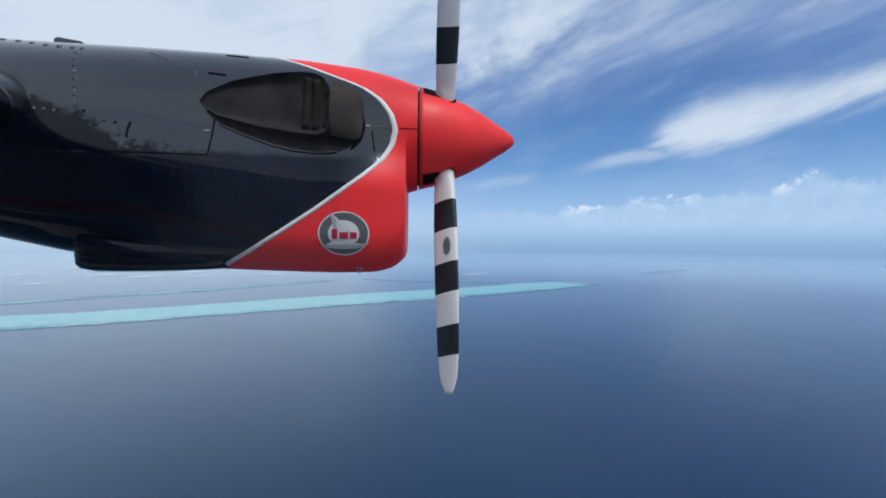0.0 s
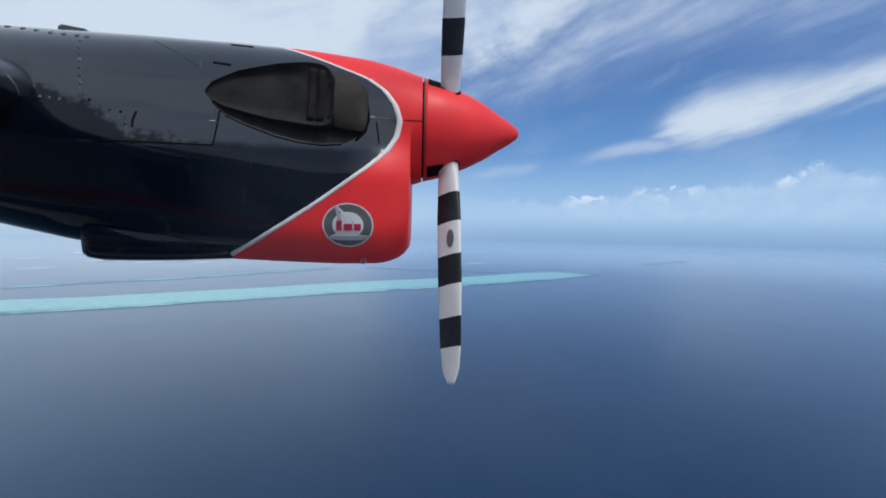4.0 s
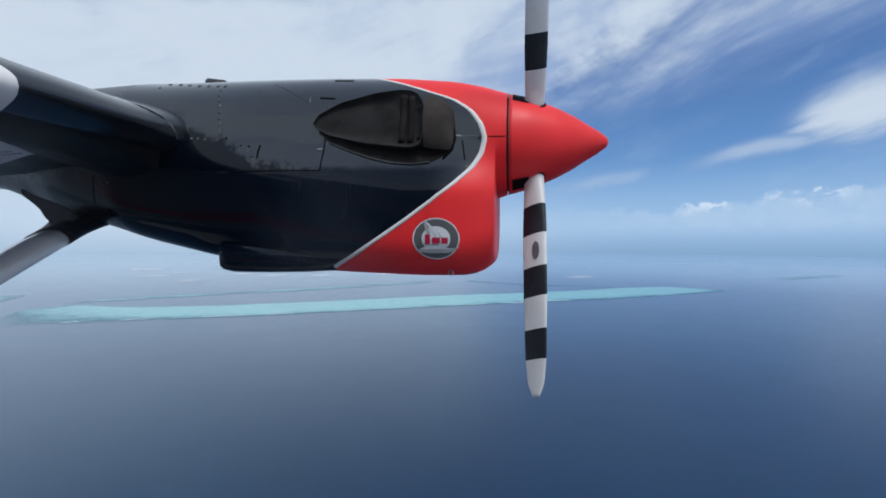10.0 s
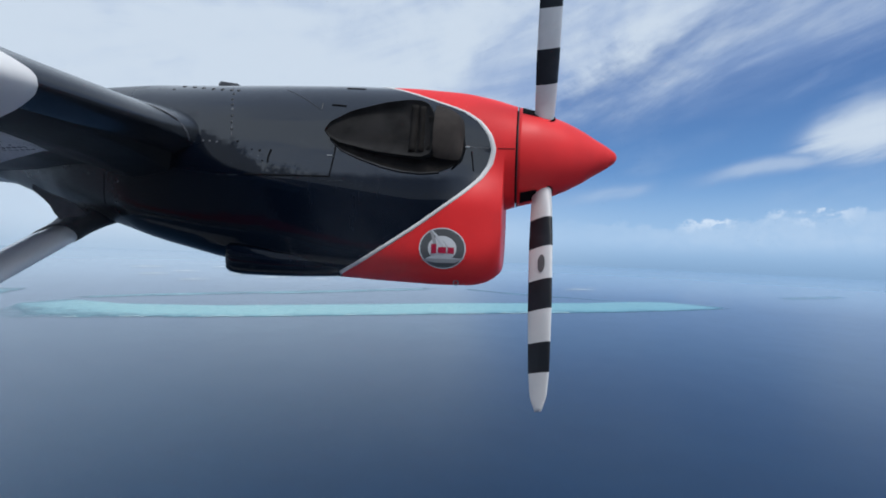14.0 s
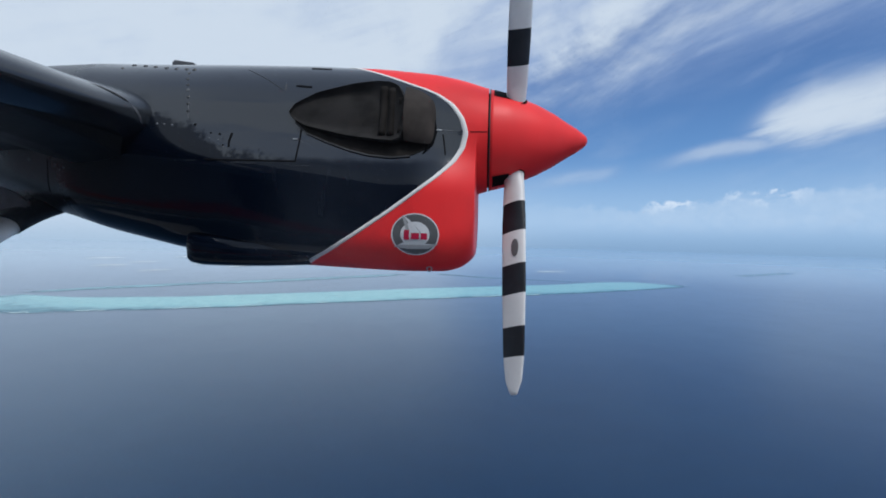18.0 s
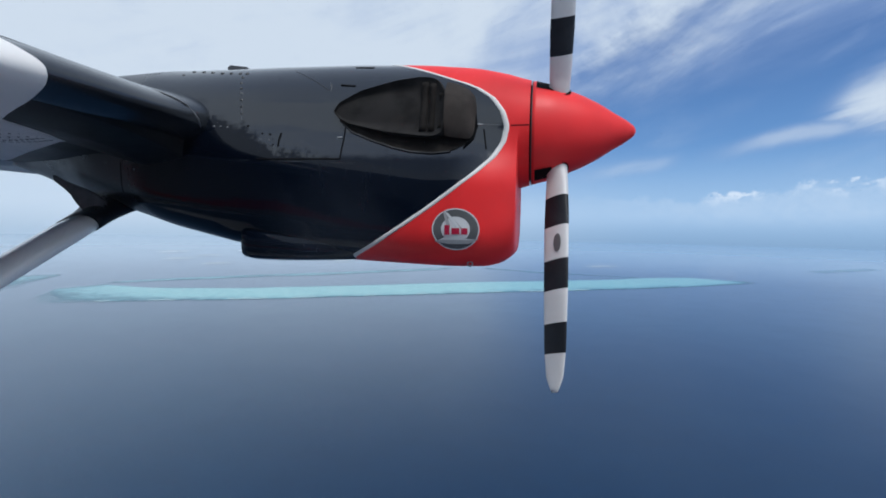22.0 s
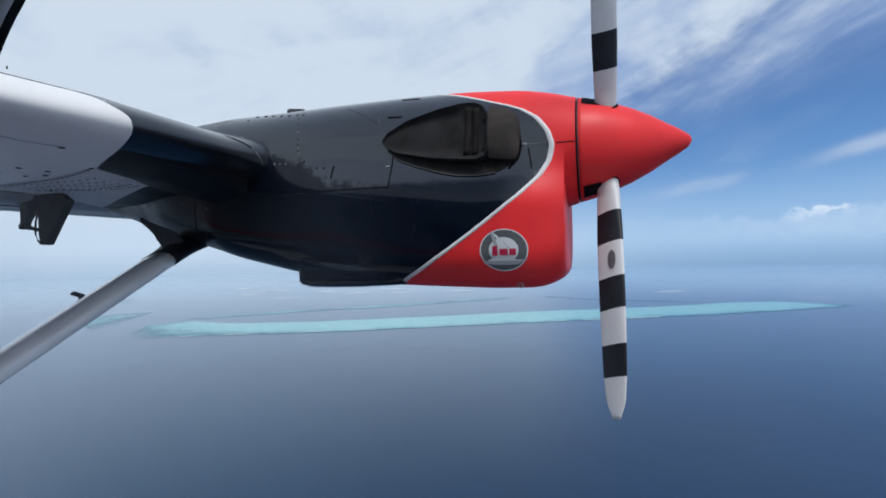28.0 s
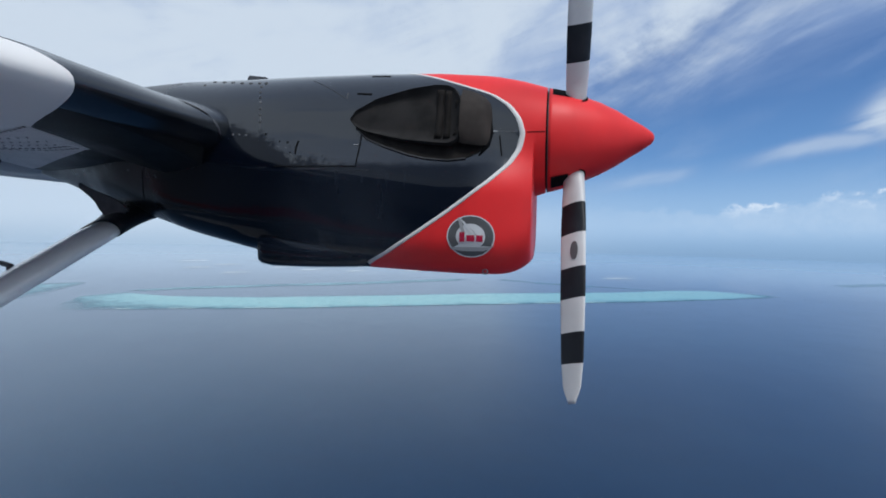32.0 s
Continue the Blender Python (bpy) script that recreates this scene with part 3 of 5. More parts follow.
make_reef("barrier_reef", NEAR, FAR, [(0, 0.05), (0.06, 0.40), (0.16, 0.56), (0.35, 0.82), (0.6, 0.92), (0.88, 0.86), (0.96, 0.6), (1, 0.25)],
          "long turquoise barrier reef of sand and shallow water", nu=200, nv=28, soft=0.14)


def surf_line(i):
    """A run of breaking waves on the seaward edge of the reef."""
    rnd = random.Random(40 + i)
    u0 = 0.05 + i * 0.07 + rnd.uniform(-0.02, 0.02) + rnd.uniform(-0.015, 0.015)
    length = rnd.choice((0.015, 0.025, 0.04, 0.07))
    p = np.array(NEAR, float)
    d = np.r_[0, np.cumsum(np.hypot(*np.diff(p, axis=0).T))]
    verts = []
    n = 14
    for k in range(n):
        s = (u0 + length * k / (n - 1)) * d[-1]
        x, y = np.interp(s, d, p[:, 0]), np.interp(s, d, p[:, 1])
        w = 0.85 * math.sin(math.pi * (k + 0.5) / n) * rnd.uniform(0.3, 1.3) * (1.2 - 0.9 * i / 9)
        off = 9 + 2.0 * math.sin(k * 0.9 + i) + rnd.uniform(-0.8, 0.8)
        nx, ny = -0.52, 0.85
        verts += [(x + nx * off, y + ny * off, SEA_Z + 0.5), (x + nx * (off + w), y + ny * (off + w), SEA_Z + 0.9), (x + nx * (off + 2 * w), y + ny * (off + 2 * w), SEA_Z + 0.5)]
    ob = new("surf", mesh_of("surf", verts, grid_faces(n, 3, flip=True), FOAM))
    tagged(ob, "white line of surf breaking on the reef edge", "surf", "surf along the barrier reef")


for i in range(9):
    surf_line(i)

make_reef("inner_reef", [(-592, 462), (-545, 520), (-462, 606), (-350, 703), (-236, 838), (-160, 925)],
          [(-600, 480), (-562, 552), (-486, 648), (-376, 752), (-258, 892), (-176, 985)],
          [(0, 0.05), (0.3, 0.48), (0.7, 0.44), (1, 0.05)], "faint blue-green inner rim of the lagoon", nu=90, nv=8)
make_reef("lagoon_arm", [(-130, 945), (-20, 898), (90, 880), (200, 868)], [(-120, 985), (-10, 930), (95, 902), (200, 880)],
          [(0, 0.05), (0.4, 0.38), (0.7, 0.34), (1, 0.05)], "thin pale arm of reef closing the lagoon", nu=60, nv=8)


def strip_at(name, a, b, w, mat, label, category):
    """A thin leaf-shaped shoal from a to b, w wide."""
    d = Vector((b[0] - a[0], b[1] - a[1])).normalized()
    q = Vector((-d.y, d.x)) * w
    near, far = [], []
    for k in range(7):
        u = k / 6
        bow = math.sin(math.pi * u)
        p = (a[0] + (b[0] - a[0]) * u, a[1] + (b[1] - a[1]) * u)
        near.append((p[0] - q.x * 0.2 * bow, p[1] - q.y * 0.2 * bow))
        far.append((p[0] + q.x * bow, p[1] + q.y * bow))
    make_reef(name, near, far, [(0, 0.2), (0.3, 0.9), (0.7, 0.9), (1, 0.2)], label, category, lift=0.5, nu=30, nv=7, mat=mat)


for a, b, w in (((-1175, 1120), (-1120, 1210), 26), ((-915, 890), (-870, 955), 18), ((-722, 800), (-685, 862), 13),
                ((-765, 1020), (-712, 1085), 18), ((-640, 975), (-595, 1055), 16), ((-520, 1010), (-480, 1060), 14), ((-950, 1030), (-900, 1095), 17),
                ((-640, 1160), (-560, 1205), 20), ((-410, 1105), (-320, 1150), 16), ((-1040, 1310), (-980, 1370), 26), ((110, 1130), (200, 1180), 15)):
    strip_at("sandbank", a, b, w, SAND, "small pale sandbank in the lagoon", "sandbank")
strip_at("coral_patch", (-1100, 640), (-1035, 720), 16, CORAL, "dark blue coral edge in the lagoon", "reef")
make_reef("side_reef", [(-590, 350), (-650, 430), (-735, 533)], [(-800, 440), (-800, 500), (-745, 545)],
          [(0, 0.03), (0.4, 0.45), (0.75, 0.4), (1, 0.03)], "pale turquoise end of a neighbouring reef", nu=40, nv=8)
make_reef("far_reef", [(640, 1170), (760, 1260), (915, 1390)], [(630, 1230), (760, 1330), (905, 1450)],
          [(0, 0.1), (0.4, 0.42), (0.75, 0.4), (1, 0.1)], "faint far reef under the haze", nu=50, nv=8)

# ---- engine nacelle ----
AX_Y, AX_Z = 2.386, 0.513           # thrust line
SEAM_X = -0.100
z_top = curve_at([(-4.0, 0.93), (-2.83, 0.950), (-2.27, 0.946), (-1.82, 0.936), (-1.5, 0.931), (-1.03, 0.916), (-0.66, 0.893), (-0.376, 0.859), (-0.225, 0.822), (-0.095, 0.775), (0.05, 0.75)], 14)
z_bot = curve_at([(-4.0, 0.55), (-3.4, 0.37), (-3.06, 0.25), (-2.54, 0.097), (-2.1, -0.018), (-1.74, -0.093), (-1.3, -0.152), (-1.0, -0.17), (-0.75, -0.178), (-0.5, -0.184), (-0.33, -0.182)], 10)
side_up = curve_at([(-4.0, 0.02), (-3.5, 0.10), (-3.0, 0.24), (-2.6, 0.36), (-2.25, 0.41), (-1.7, 0.36), (-1.03, 0.31), (-0.5, 0.285), (-0.22, 0.268), (-0.09, 0.262), (0.05, 0.255)], 14)
side_low = curve_at([(-4.0, 0.02), (-3.4, 0.09), (-2.8, 0.25), (-2.2, 0.38), (-1.6, 0.39), (-1.0, 0.385), (-0.45, 0.375), (-0.3, 0.35), (-0.2, 0.315), (-0.15, 0.29)], 8)
mid_z = curve_at([(-4.0, 0.72), (-3.4, 0.62), (-2.6, 0.45), (-1.8, 0.33), (-0.05, 0.33)], 20)
CHIN_X = -0.160


def shell(x, y, z, chin=True):
    """Signed room outside the nacelle's skin at a place; y counts from the thrust line."""
    zt, zb = z_top(x), z_bot(x)
    if x > -0.34:                       # rounded lip of the chin
        s = min(1.0, (x + 0.34) / (CHIN_X + 0.34))
        zb += 0.105 * (1 - math.sqrt(max(0.0, 1 - s * s)))
    ry = side_up(x)
    zc = AX_Z if x > -0.5 else AX_Z + (x + 0.5) * -0.02
    zc = max(zc, (zt + zb) / 2)
    rz = zt - zc
    e = (math.hypot(y / ry, (z - zc) / rz) - 1) * min(ry, rz)
    if not chin:
        return e
    top = min(0.40, zt - 0.15)
    if x < -0.6:
        top = min(zt - 0.2, 0.40 + (-0.6 - x) * 0.12)
    hz, hy = (top - zb) / 2, side_low(x)
    r = min(hz, hy, 0.20) * 0.98
    # the rear cowl leans in towards the belly
    lean = min(1.0, max(0.0, (-0.6 - x) / 0.8)) * (0.32 * max(0.0, 0.42 - max(z, 0.0)) ** 2 - 0.018)
    dy, dz = abs(y) - (hy - r) + lean, abs(z - (top + zb) / 2) - (hz - r)
    q = math.hypot(max(dy, 0), max(dz, 0)) + min(max(dy, dz), 0) - r
    k = 0.14
    h = max(k - abs(e - q), 0) / k
    return min(e, q) - h * h * k * 0.25


def skin(x, ang, chin=True, grow=0.0):
    """The point of the nacelle's skin at station x in the direction ang (0 towards the cabin, 90 up)."""
    c, s = -math.cos(ang), math.sin(ang)
    z0 = mid_z(x)
    lo, hi = 0.0, 1.3
    for _ in range(22):
        m = (lo + hi) / 2
        if shell(x, c * m, z0 + s * m, chin) < grow:
            lo = m
        else:
            hi = m
    return Vector((x, AX_Y + c * lo, z0 + s * lo))


def skin_y(x, z, grow=0.0):
    """The y of the cabin side of the skin at x and z."""
    lo, hi = -0.9, 0.0
    for _ in range(24):
        m = (lo + hi) / 2
        if shell(x, m, z) < grow:
            hi = m
        else:
            lo = m
    return AX_Y + hi


# edge between the black and the red paint: x as a function of height
paint_edge = curve_at([(-0.4, -1.29), (-0.187, -1.07), (-0.144, -0.98), (-0.08, -0.848), (0.011, -0.7), (0.106, -0.558), (0.186, -0.45), (0.267, -0.348), (0.347, -0.268), (0.421, -0.224), (0.495, -0.209), (0.565, -0.229), (0.637, -0.28), (0.703, -0.372), (0.745, -0.482), (0.8, -0.612), (0.84, -0.712), (0.87, -0.792), (0.92, -0.912), (1.1, -1.292)], 9)


def edge_point(ang, shift=0.0):
    x = -0.5
    for _ in range(14):
        x = 0.5 * x + 0.5 * (paint_edge(skin(x, ang).z) + shift)
    return x


def make_nacelle():
    nac = thing("engine_nacelle", (-1.5, AX_Y, 0.0), "glossy black turboprop engine nacelle with a red nose and white stripe", "engine")
    n = 120
    angs = [2 * math.pi * k / n for k in range(n)]
    edges = [edge_point(a) for a in angs]
    # red nose cowl
    m, verts = 40, []
    for i in range(m + 1):
        u = i / m
        u = 1 - (1 - u) ** 1.5
        verts += [skin(e + (CHIN_X - e) * u, a) for a, e in zip(angs, edges)]
    rows = m + 1
    for i, x in enumerate((CHIN_X + 0.002, CHIN_X + 0.02, CHIN_X + 0.04, SEAM_X - 0.005, SEAM_X - 0.007)):
        shrink = 1.0 if i < 4 else 0.93
        for a in angs:
            p = skin(x, a, chin=False)
            verts.append(Vector((x, AX_Y + (p.y - AX_Y) * shrink, AX_Z + (p.z - AX_Z) * shrink)))
        rows += 1
    nose = part("nose_cowl", verts, grid_faces(rows, n, wrap=True, flip=True), RED, nac, "glossy red nose cowl with a chin air intake")
    nose.data.set_sharp_from_angle(angle=radians(38))
    # black body
    m, verts = 90, []
    for i in range(m + 1):
        u = i / m
        verts += [skin(e + (-3.85 - e) * u, a) for a, e in zip(angs, edges)]
    faces = grid_faces(m + 1, n, wrap=True)
    faces.append(tuple(range(m * n, (m + 1) * n)))
    part("body_cowl", verts, faces, BLACK, nac, "glossy black engine cowling with oil stains")
    # white stripe
    verts = []
    for sh, gr in ((-0.0128, 0.0), (-0.0122, 0.0016), (0.0, 0.0018), (0.0122, 0.0016), (0.0128, 0.0)):
        verts += [skin(e + sh * (1.0 + 0.35 * max(0, -math.sin(a))), a, grow=gr) for a, e in zip(angs, edges)]
    part("stripe", verts, grid_faces(5, n, wrap=True, flip=True), WHITE, nac, "white pinstripe between the black and red paint")
    return nac


nacelle = make_nacelle()


def ribbon(name, pts, width, mat, parent, grow=0.0015, label="", step=0.02):
    """A flat line laid on the cabin side of the skin through (x, z) points."""
    fine = []
    for (x0, z0), (x1, z1) in zip(pts, pts[1:]):
        k = max(1, int(math.hypot(x1 - x0, z1 - z0) / step))
        fine += [(x0 + (x1 - x0) * i / k, z0 + (z1 - z0) * i / k) for i in range(k)]
    fine.append(pts[-1])
    verts = []
    for i, (x, z) in enumerate(fine):
        a, b = fine[max(0, i - 1)], fine[min(len(fine) - 1, i + 1)]
        dx, dz = b[0] - a[0], b[1] - a[1]
        l = math.hypot(dx, dz) or 1.0
        ox, oz = -dz / l * width / 2, dx / l * width / 2
        for s, g in ((-1, 0.0), (-0.8, grow), (0.8, grow), (1, 0.0)):
            verts.append((x + ox * s, skin_y(x + ox * s, z + oz * s, g), z + oz * s))
    return part(name, verts, grid_faces(len(fine), 4), mat, parent, label)


def dome(x, z, r, mat, name="rivet", parent=None, y=None):
    """A low rivet head on the skin."""
    yy = skin_y(x, z) if y is None else y
    e = 0.01
    tx = Vector((2 * e, skin_y(x + e, z) - skin_y(x - e, z), 0)).normalized()
    tz = Vector((0, skin_y(x, z + e) - skin_y(x, z - e), 2 * e)).normalized()
    nn = tx.cross(tz).normalized()
    if nn.y > 0:
        nn = -nn
    c = Vector((x, yy, z))
    verts = [c + (tx * math.cos(k * math.pi / 4) + tz * math.sin(k * math.pi / 4)) * r - nn * 0.001 for k in range(8)]
    verts += [c + (tx * math.cos(k * math.pi / 4) + tz * math.sin(k * math.pi / 4)) * r * 0.7 + nn * r * 0.3 for k in range(8)]
    faces = grid_faces(2, 8, wrap=True) + [tuple(range(8, 16))]
    return part(name, verts, faces, mat, parent if parent else nacelle)


def nacelle_details():
    ribbon("panel_seam", [(-1.012, 0.515), (-1.012, 0.337), (-1.30, 0.339), (-1.46, 0.341)], 0.008, SEAM, nacelle)
    ribbon("panel_seam", [(-2.32, 0.34), (-2.37, 0.18)], 0.008, SEAM, nacelle)
    ribbon("panel_seam", [(-0.345, 0.507), (-0.235, 0.502)], 0.004, SCUFF, nacelle)
    ribbon("panel_seam", [(-0.190, 0.500), (-0.108, 0.500)], 0.004, SEAM, nacelle)
    ribbon("drain_slot", [(-0.318, 0.485), (-0.303, 0.385)], 0.007, SEAM, nacelle)
    ribbon("panel_seam", [(-1.59, 0.62), (-1.578, 0.55)], 0.003, SCUFF, nacelle, grow=0.0006)
    ribbon("vent_slot", [(-1.065, 0.735), (-0.985, 0.727)], 0.012, SEAM, nacelle)
    ribbon("vent_slot", [(-1.03, 0.862), (-0.925, 0.855)], 0.012, SEAM, nacelle)
    # worn sealant and scratches on the paint
    for line in ([(-1.50, 0.337), (-1.555, 0.336)], [(-1.60, 0.335), (-1.612, 0.335)], [(-1.33, 0.327), (-1.25, 0.325), (-1.20, 0.326)], [(-1.06, 0.318), (-1.0, 0.316), (-0.94, 0.317)]):
        ribbon("scratch", line, 0.0035, SMEAR, nacelle, grow=0.0007)
    ribbon("scuff", [(-1.36, 0.845), (-1.29, 0.81), (-1.21, 0.765), (-1.12, 0.705)], 0.005, SMEAR, nacelle, grow=0.0005)
    ribbon("scuff", [(-1.12, 0.745), (-1.115, 0.705)], 0.006, SMEAR, nacelle, grow=0.0006)
    # rivets: a row along the top, a column behind the firewall, a pale row below
    for x, z in ((-2.017, 0.885), (-1.943, 0.876), (-1.877, 0.866), (-1.807, 0.855), (-1.748, 0.850), (-1.689, 0.846), (-1.645, 0.842)):
        dome(x, z, 0.012, RIVET)
    for x, z in ((-2.04, 0.850), (-1.652, 0.812), (-1.637, 0.770), (-1.622, 0.735), (-1.600, 0.665), (-1.593, 0.628), (-1.585, 0.590)):
        dome(x, z, 0.009, RIVET)
    dome(-1.610, 0.704, 0.010, SCUFF)
    for x, z in ((-1.726, 0.520), (-1.690, 0.518), (-1.650, 0.514), (-1.78, 0.565)):
        dome(x, z, 0.007, SCUFF)
    for x, z in ((-2.45, 0.345), (-2.22, 0.300), (-2.16, 0.420)):
        dome(x, z, 0.008, SCUFF)
    ribbon("pin", [(-1.045, 0.452), (-1.02, 0.452)], 0.007, LOGO_MID, nacelle, grow=0.003)
    dome(-1.020, 0.500, 0.005, SCUFF)
    ribbon("pin", [(-0.350, 0.508), (-0.325, 0.506)], 0.008, LOGO_MID, nacelle, grow=0.003)
    # hinge and latch fittings in the oily patch behind the access door
    ribbon("latch", [(-1.346, 0.405), (-1.350, 0.440), (-1.345, 0.478)], 0.009, OIL, nacelle, grow=0.003)
    rnd = random.Random(5)
    for k in range(5):
        u = rnd.random()
        x, z = -1.53 + 0.19 * u + rnd.uniform(-0.015, 0.015), 0.525 - 0.125 * u + rnd.uniform(-0.02, 0.035)
        dome(x, z, rnd.uniform(0.003, 0.008), OIL, "oil_spot")
    for x, z in ((-1.452, 0.447), (-1.405, 0.440), (-1.372, 0.405)):
        dome(x, z, 0.004, SCUFF)
    # small air scoop on the back of the cowl
    bm = box_bm((0.14, 0.10, 0.05), Matrix.Translation((-1.84, 2.37, 0.945)), 0.012)
    for v in bm.verts:
        if v.co.x > -1.80 and v.co.z > 0.945:
            v.co.z -= 0.018
    part_bm("top_vent", bm, VENT, nacelle, "small black vent fairing on top")
    # blister under the belly, blunt at the rear
    verts = []
    xs = [-0.98, -1.10, -1.22, -1.32, -1.44, -1.55, -1.595, -1.61]
    sh = [0.0, 0.45, 0.75, 0.9, 1.0, 1.0, 0.86, 0.5]
    for x, s in zip(xs, sh):
        zb = -0.165 - 0.018 * s
        ztop = z_bot(x) + 0.12
        w = 0.20 + 0.05 * s
        for k in range(16):
            a = math.pi * 2 * k / 16
            c, q = math.cos(a), math.sin(a)
            cy = math.copysign(abs(c) ** 0.45, c) * w
            cz = math.copysign(abs(q) ** 0.45, q)
            zz = (ztop + zb) / 2 + cz * (ztop - zb) / 2
            if x < -1.56 and cz < 0:
                zz += 0.03 * (1 - s)
            verts.append((x, AX_Y - 0.10 + cy, zz))
    faces = grid_faces(len(xs), 16, wrap=True) + [tuple(range(16))[::-1], tuple(range(16 * (len(xs) - 1), 16 * len(xs)))]
    part("belly_blister", verts, faces, BLACK, nacelle, "black drain fairing under the belly")
    # drain ring
    zb = -0.30
    while shell(-0.372, 2.12 - AX_Y, zb) > 0:
        zb += 0.002
    ring = [(-0.372 + 0.012 * math.cos(a), 2.12, zb - 0.010 + 0.012 * math.sin(a)) for a in np.linspace(0, 2 * math.pi, 15)]
    v, f = tube(ring, 0.004, 6)
    part("drain_ring", v, f, STEEL, nacelle, "small steel drain ring")


nacelle_details()


def make_exhaust():
    """The exhaust stub: a bulged pipe with an oblique mouth that runs out to a point at the rear."""
    out = curve_at([(-1.068, 0.592), (-1.044, 0.629), (-0.935, 0.686), (-0.755, 0.728), (-0.639, 0.741), (-0.575, 0.734), (-0.537, 0.71), (-0.508, 0.662), (-0.493, 0.607)], 4)
    low = curve_at([(-1.068, 0.582), (-1.042, 0.552), (-0.989, 0.522), (-0.797, 0.475), (-0.62, 0.449), (-0.553, 0.443), (-0.514, 0.459), (-0.493, 0.587)], 4)
    n, m = 40, 14
    xa, xb = -1.068, -0.493
    xs = [xa + (xb - xa) * (0.5 - 0.5 * math.cos(math.pi * i / (n - 1))) for i in range(n)]

    def rim_y(x, z):
        """The rim follows the cowl and stands a little further off it towards the front."""
        u = (x - xa) / (xb - xa)
        return skin_y(x, z) - 0.014 - 0.050 * u
    # dark dished mouth
    verts = []
    for x in xs:
        zt, zl = out(x), low(x)
        for j in range(m):
            v = j / (m - 1)
            d = math.sin(math.pi * v) ** 0.7
            u = (x - xa) / (xb - xa)
            depth = 0.07 * d * math.sin(math.pi * min(1, u * 0.95 + 0.03)) ** 0.6
            z = zl + (zt - zl) * v
            verts.append((x, min(rim_y(x, z) + depth, skin_y(x, z) - 0.005), z))
    part("exhaust_mouth", verts, grid_faces(n, m), SOOT, nacelle, "sooty open mouth of the exhaust")
    # outer lip: from the rim out and back to the skin
    verts = []
    loop = [(x, out(x)) for x in xs] + [(x, low(x)) for x in reversed(xs)]
    cx, cz = -0.75, 0.60
    for grow, back in ((0.0, 0.0), (0.003, -0.004), (0.006, 0.0), (0.008, 0.03), (0.008, 0.16)):
        for x, z in loop:
            d = Vector((x - cx, 0, z - cz)).normalized()
            verts.append((x + d.x * grow, rim_y(x, z) + back, z + d.z * grow))
    part("exhaust_lip", verts, grid_faces(5, len(loop), wrap=True), SOOT, nacelle, "heat-browned exhaust lip")
    # ribs inside the mouth
    for x in (-0.515, -0.565, -0.608):
        pts = []
        for k in range(12):
            v = 0.08 + 0.84 * k / 11
            zt, zl = out(x), low(x)
            pts.append((x, min(rim_y(x, zl + (zt - zl) * v) + 0.05 * math.sin(math.pi * v) ** 0.7, skin_y(x, zl + (zt - zl) * v) - 0.004), zl + (zt - zl) * v))
        vv, ff = tube(pts, 0.019, 10)
        part("exhaust_rib", vv, ff, RIB, nacelle)
    # pipe that bulges from the cowl ahead of the mouth
    verts, cols, rows = [], 28, 12
    for i in range(rows):
        u = i / (rows - 1)
        x = -0.500 + 0.148 * math.sin(u * math.pi / 2)
        half = 0.136 * math.sqrt(max(0.0, 1 - (u * 0.95) ** 2.1))
        zc = 0.582 - 0.055 * u
        for j in range(cols):
            v = -1 + 2 * j / (cols - 1)
            y = rim_y(-0.500, zc + half * v) - 0.004 + 0.012 * (1 - math.cos(u * 1.2)) + 0.085 * (u ** 2.2) + 0.03 * abs(v) ** 3.5
            verts.append((x, y, zc + half * v))
    part("exhaust_pipe", verts, grid_faces(rows, cols), PIPE_BROWN, nacelle, "bulged brown exhaust pipe")
    # dark bar laid on the skin in place of the shaded gap
    pts = [(x, skin_y(x, z) - 0.003, z) for x, z in ((-0.425, 0.665), (-0.39, 0.62), (-0.366, 0.56), (-0.358, 0.50), (-0.372, 0.44), (-0.41, 0.39))]
    vv, ff = tube(pts, [0.002, 0.007, 0.011, 0.012, 0.010, 0.003], 8)
    part("pipe_gap", vv, ff, SEAM, nacelle, "dark bar for the shaded gap between the exhaust pipe and the cowl")
    # flat dark patch below the mouth, standing in for the shadowed recess
    rec = curve_at([(-1.05, 0.54), (-0.98, 0.485), (-0.884, 0.443), (-0.76, 0.40), (-0.668, 0.378), (-0.56, 0.368), (-0.467, 0.376), (-0.40, 0.41), (-0.358, 0.49)], 5)
    verts = []
    for i in range(30):
        x = -1.045 + (1.045 - 0.362) * i / 29
        zl = rec(x)
        for j in range(6):
            z = zl + (0.56 - zl) * j / 5
            verts.append((x, skin_y(x, z, 0.0025), z))
    part("heat_shield", verts, grid_faces(30, 6), RIB, nacelle, "dark patch below the exhaust, with the shade of its recess painted in")
    ribbon("shield_edge", [(-1.04, 0.535), (-0.98, 0.483), (-0.884, 0.441), (-0.76, 0.398), (-0.668, 0.376), (-0.56, 0.366), (-0.47, 0.374)], 0.008, RIVET_DARK, nacelle, grow=0.005)


make_exhaust()


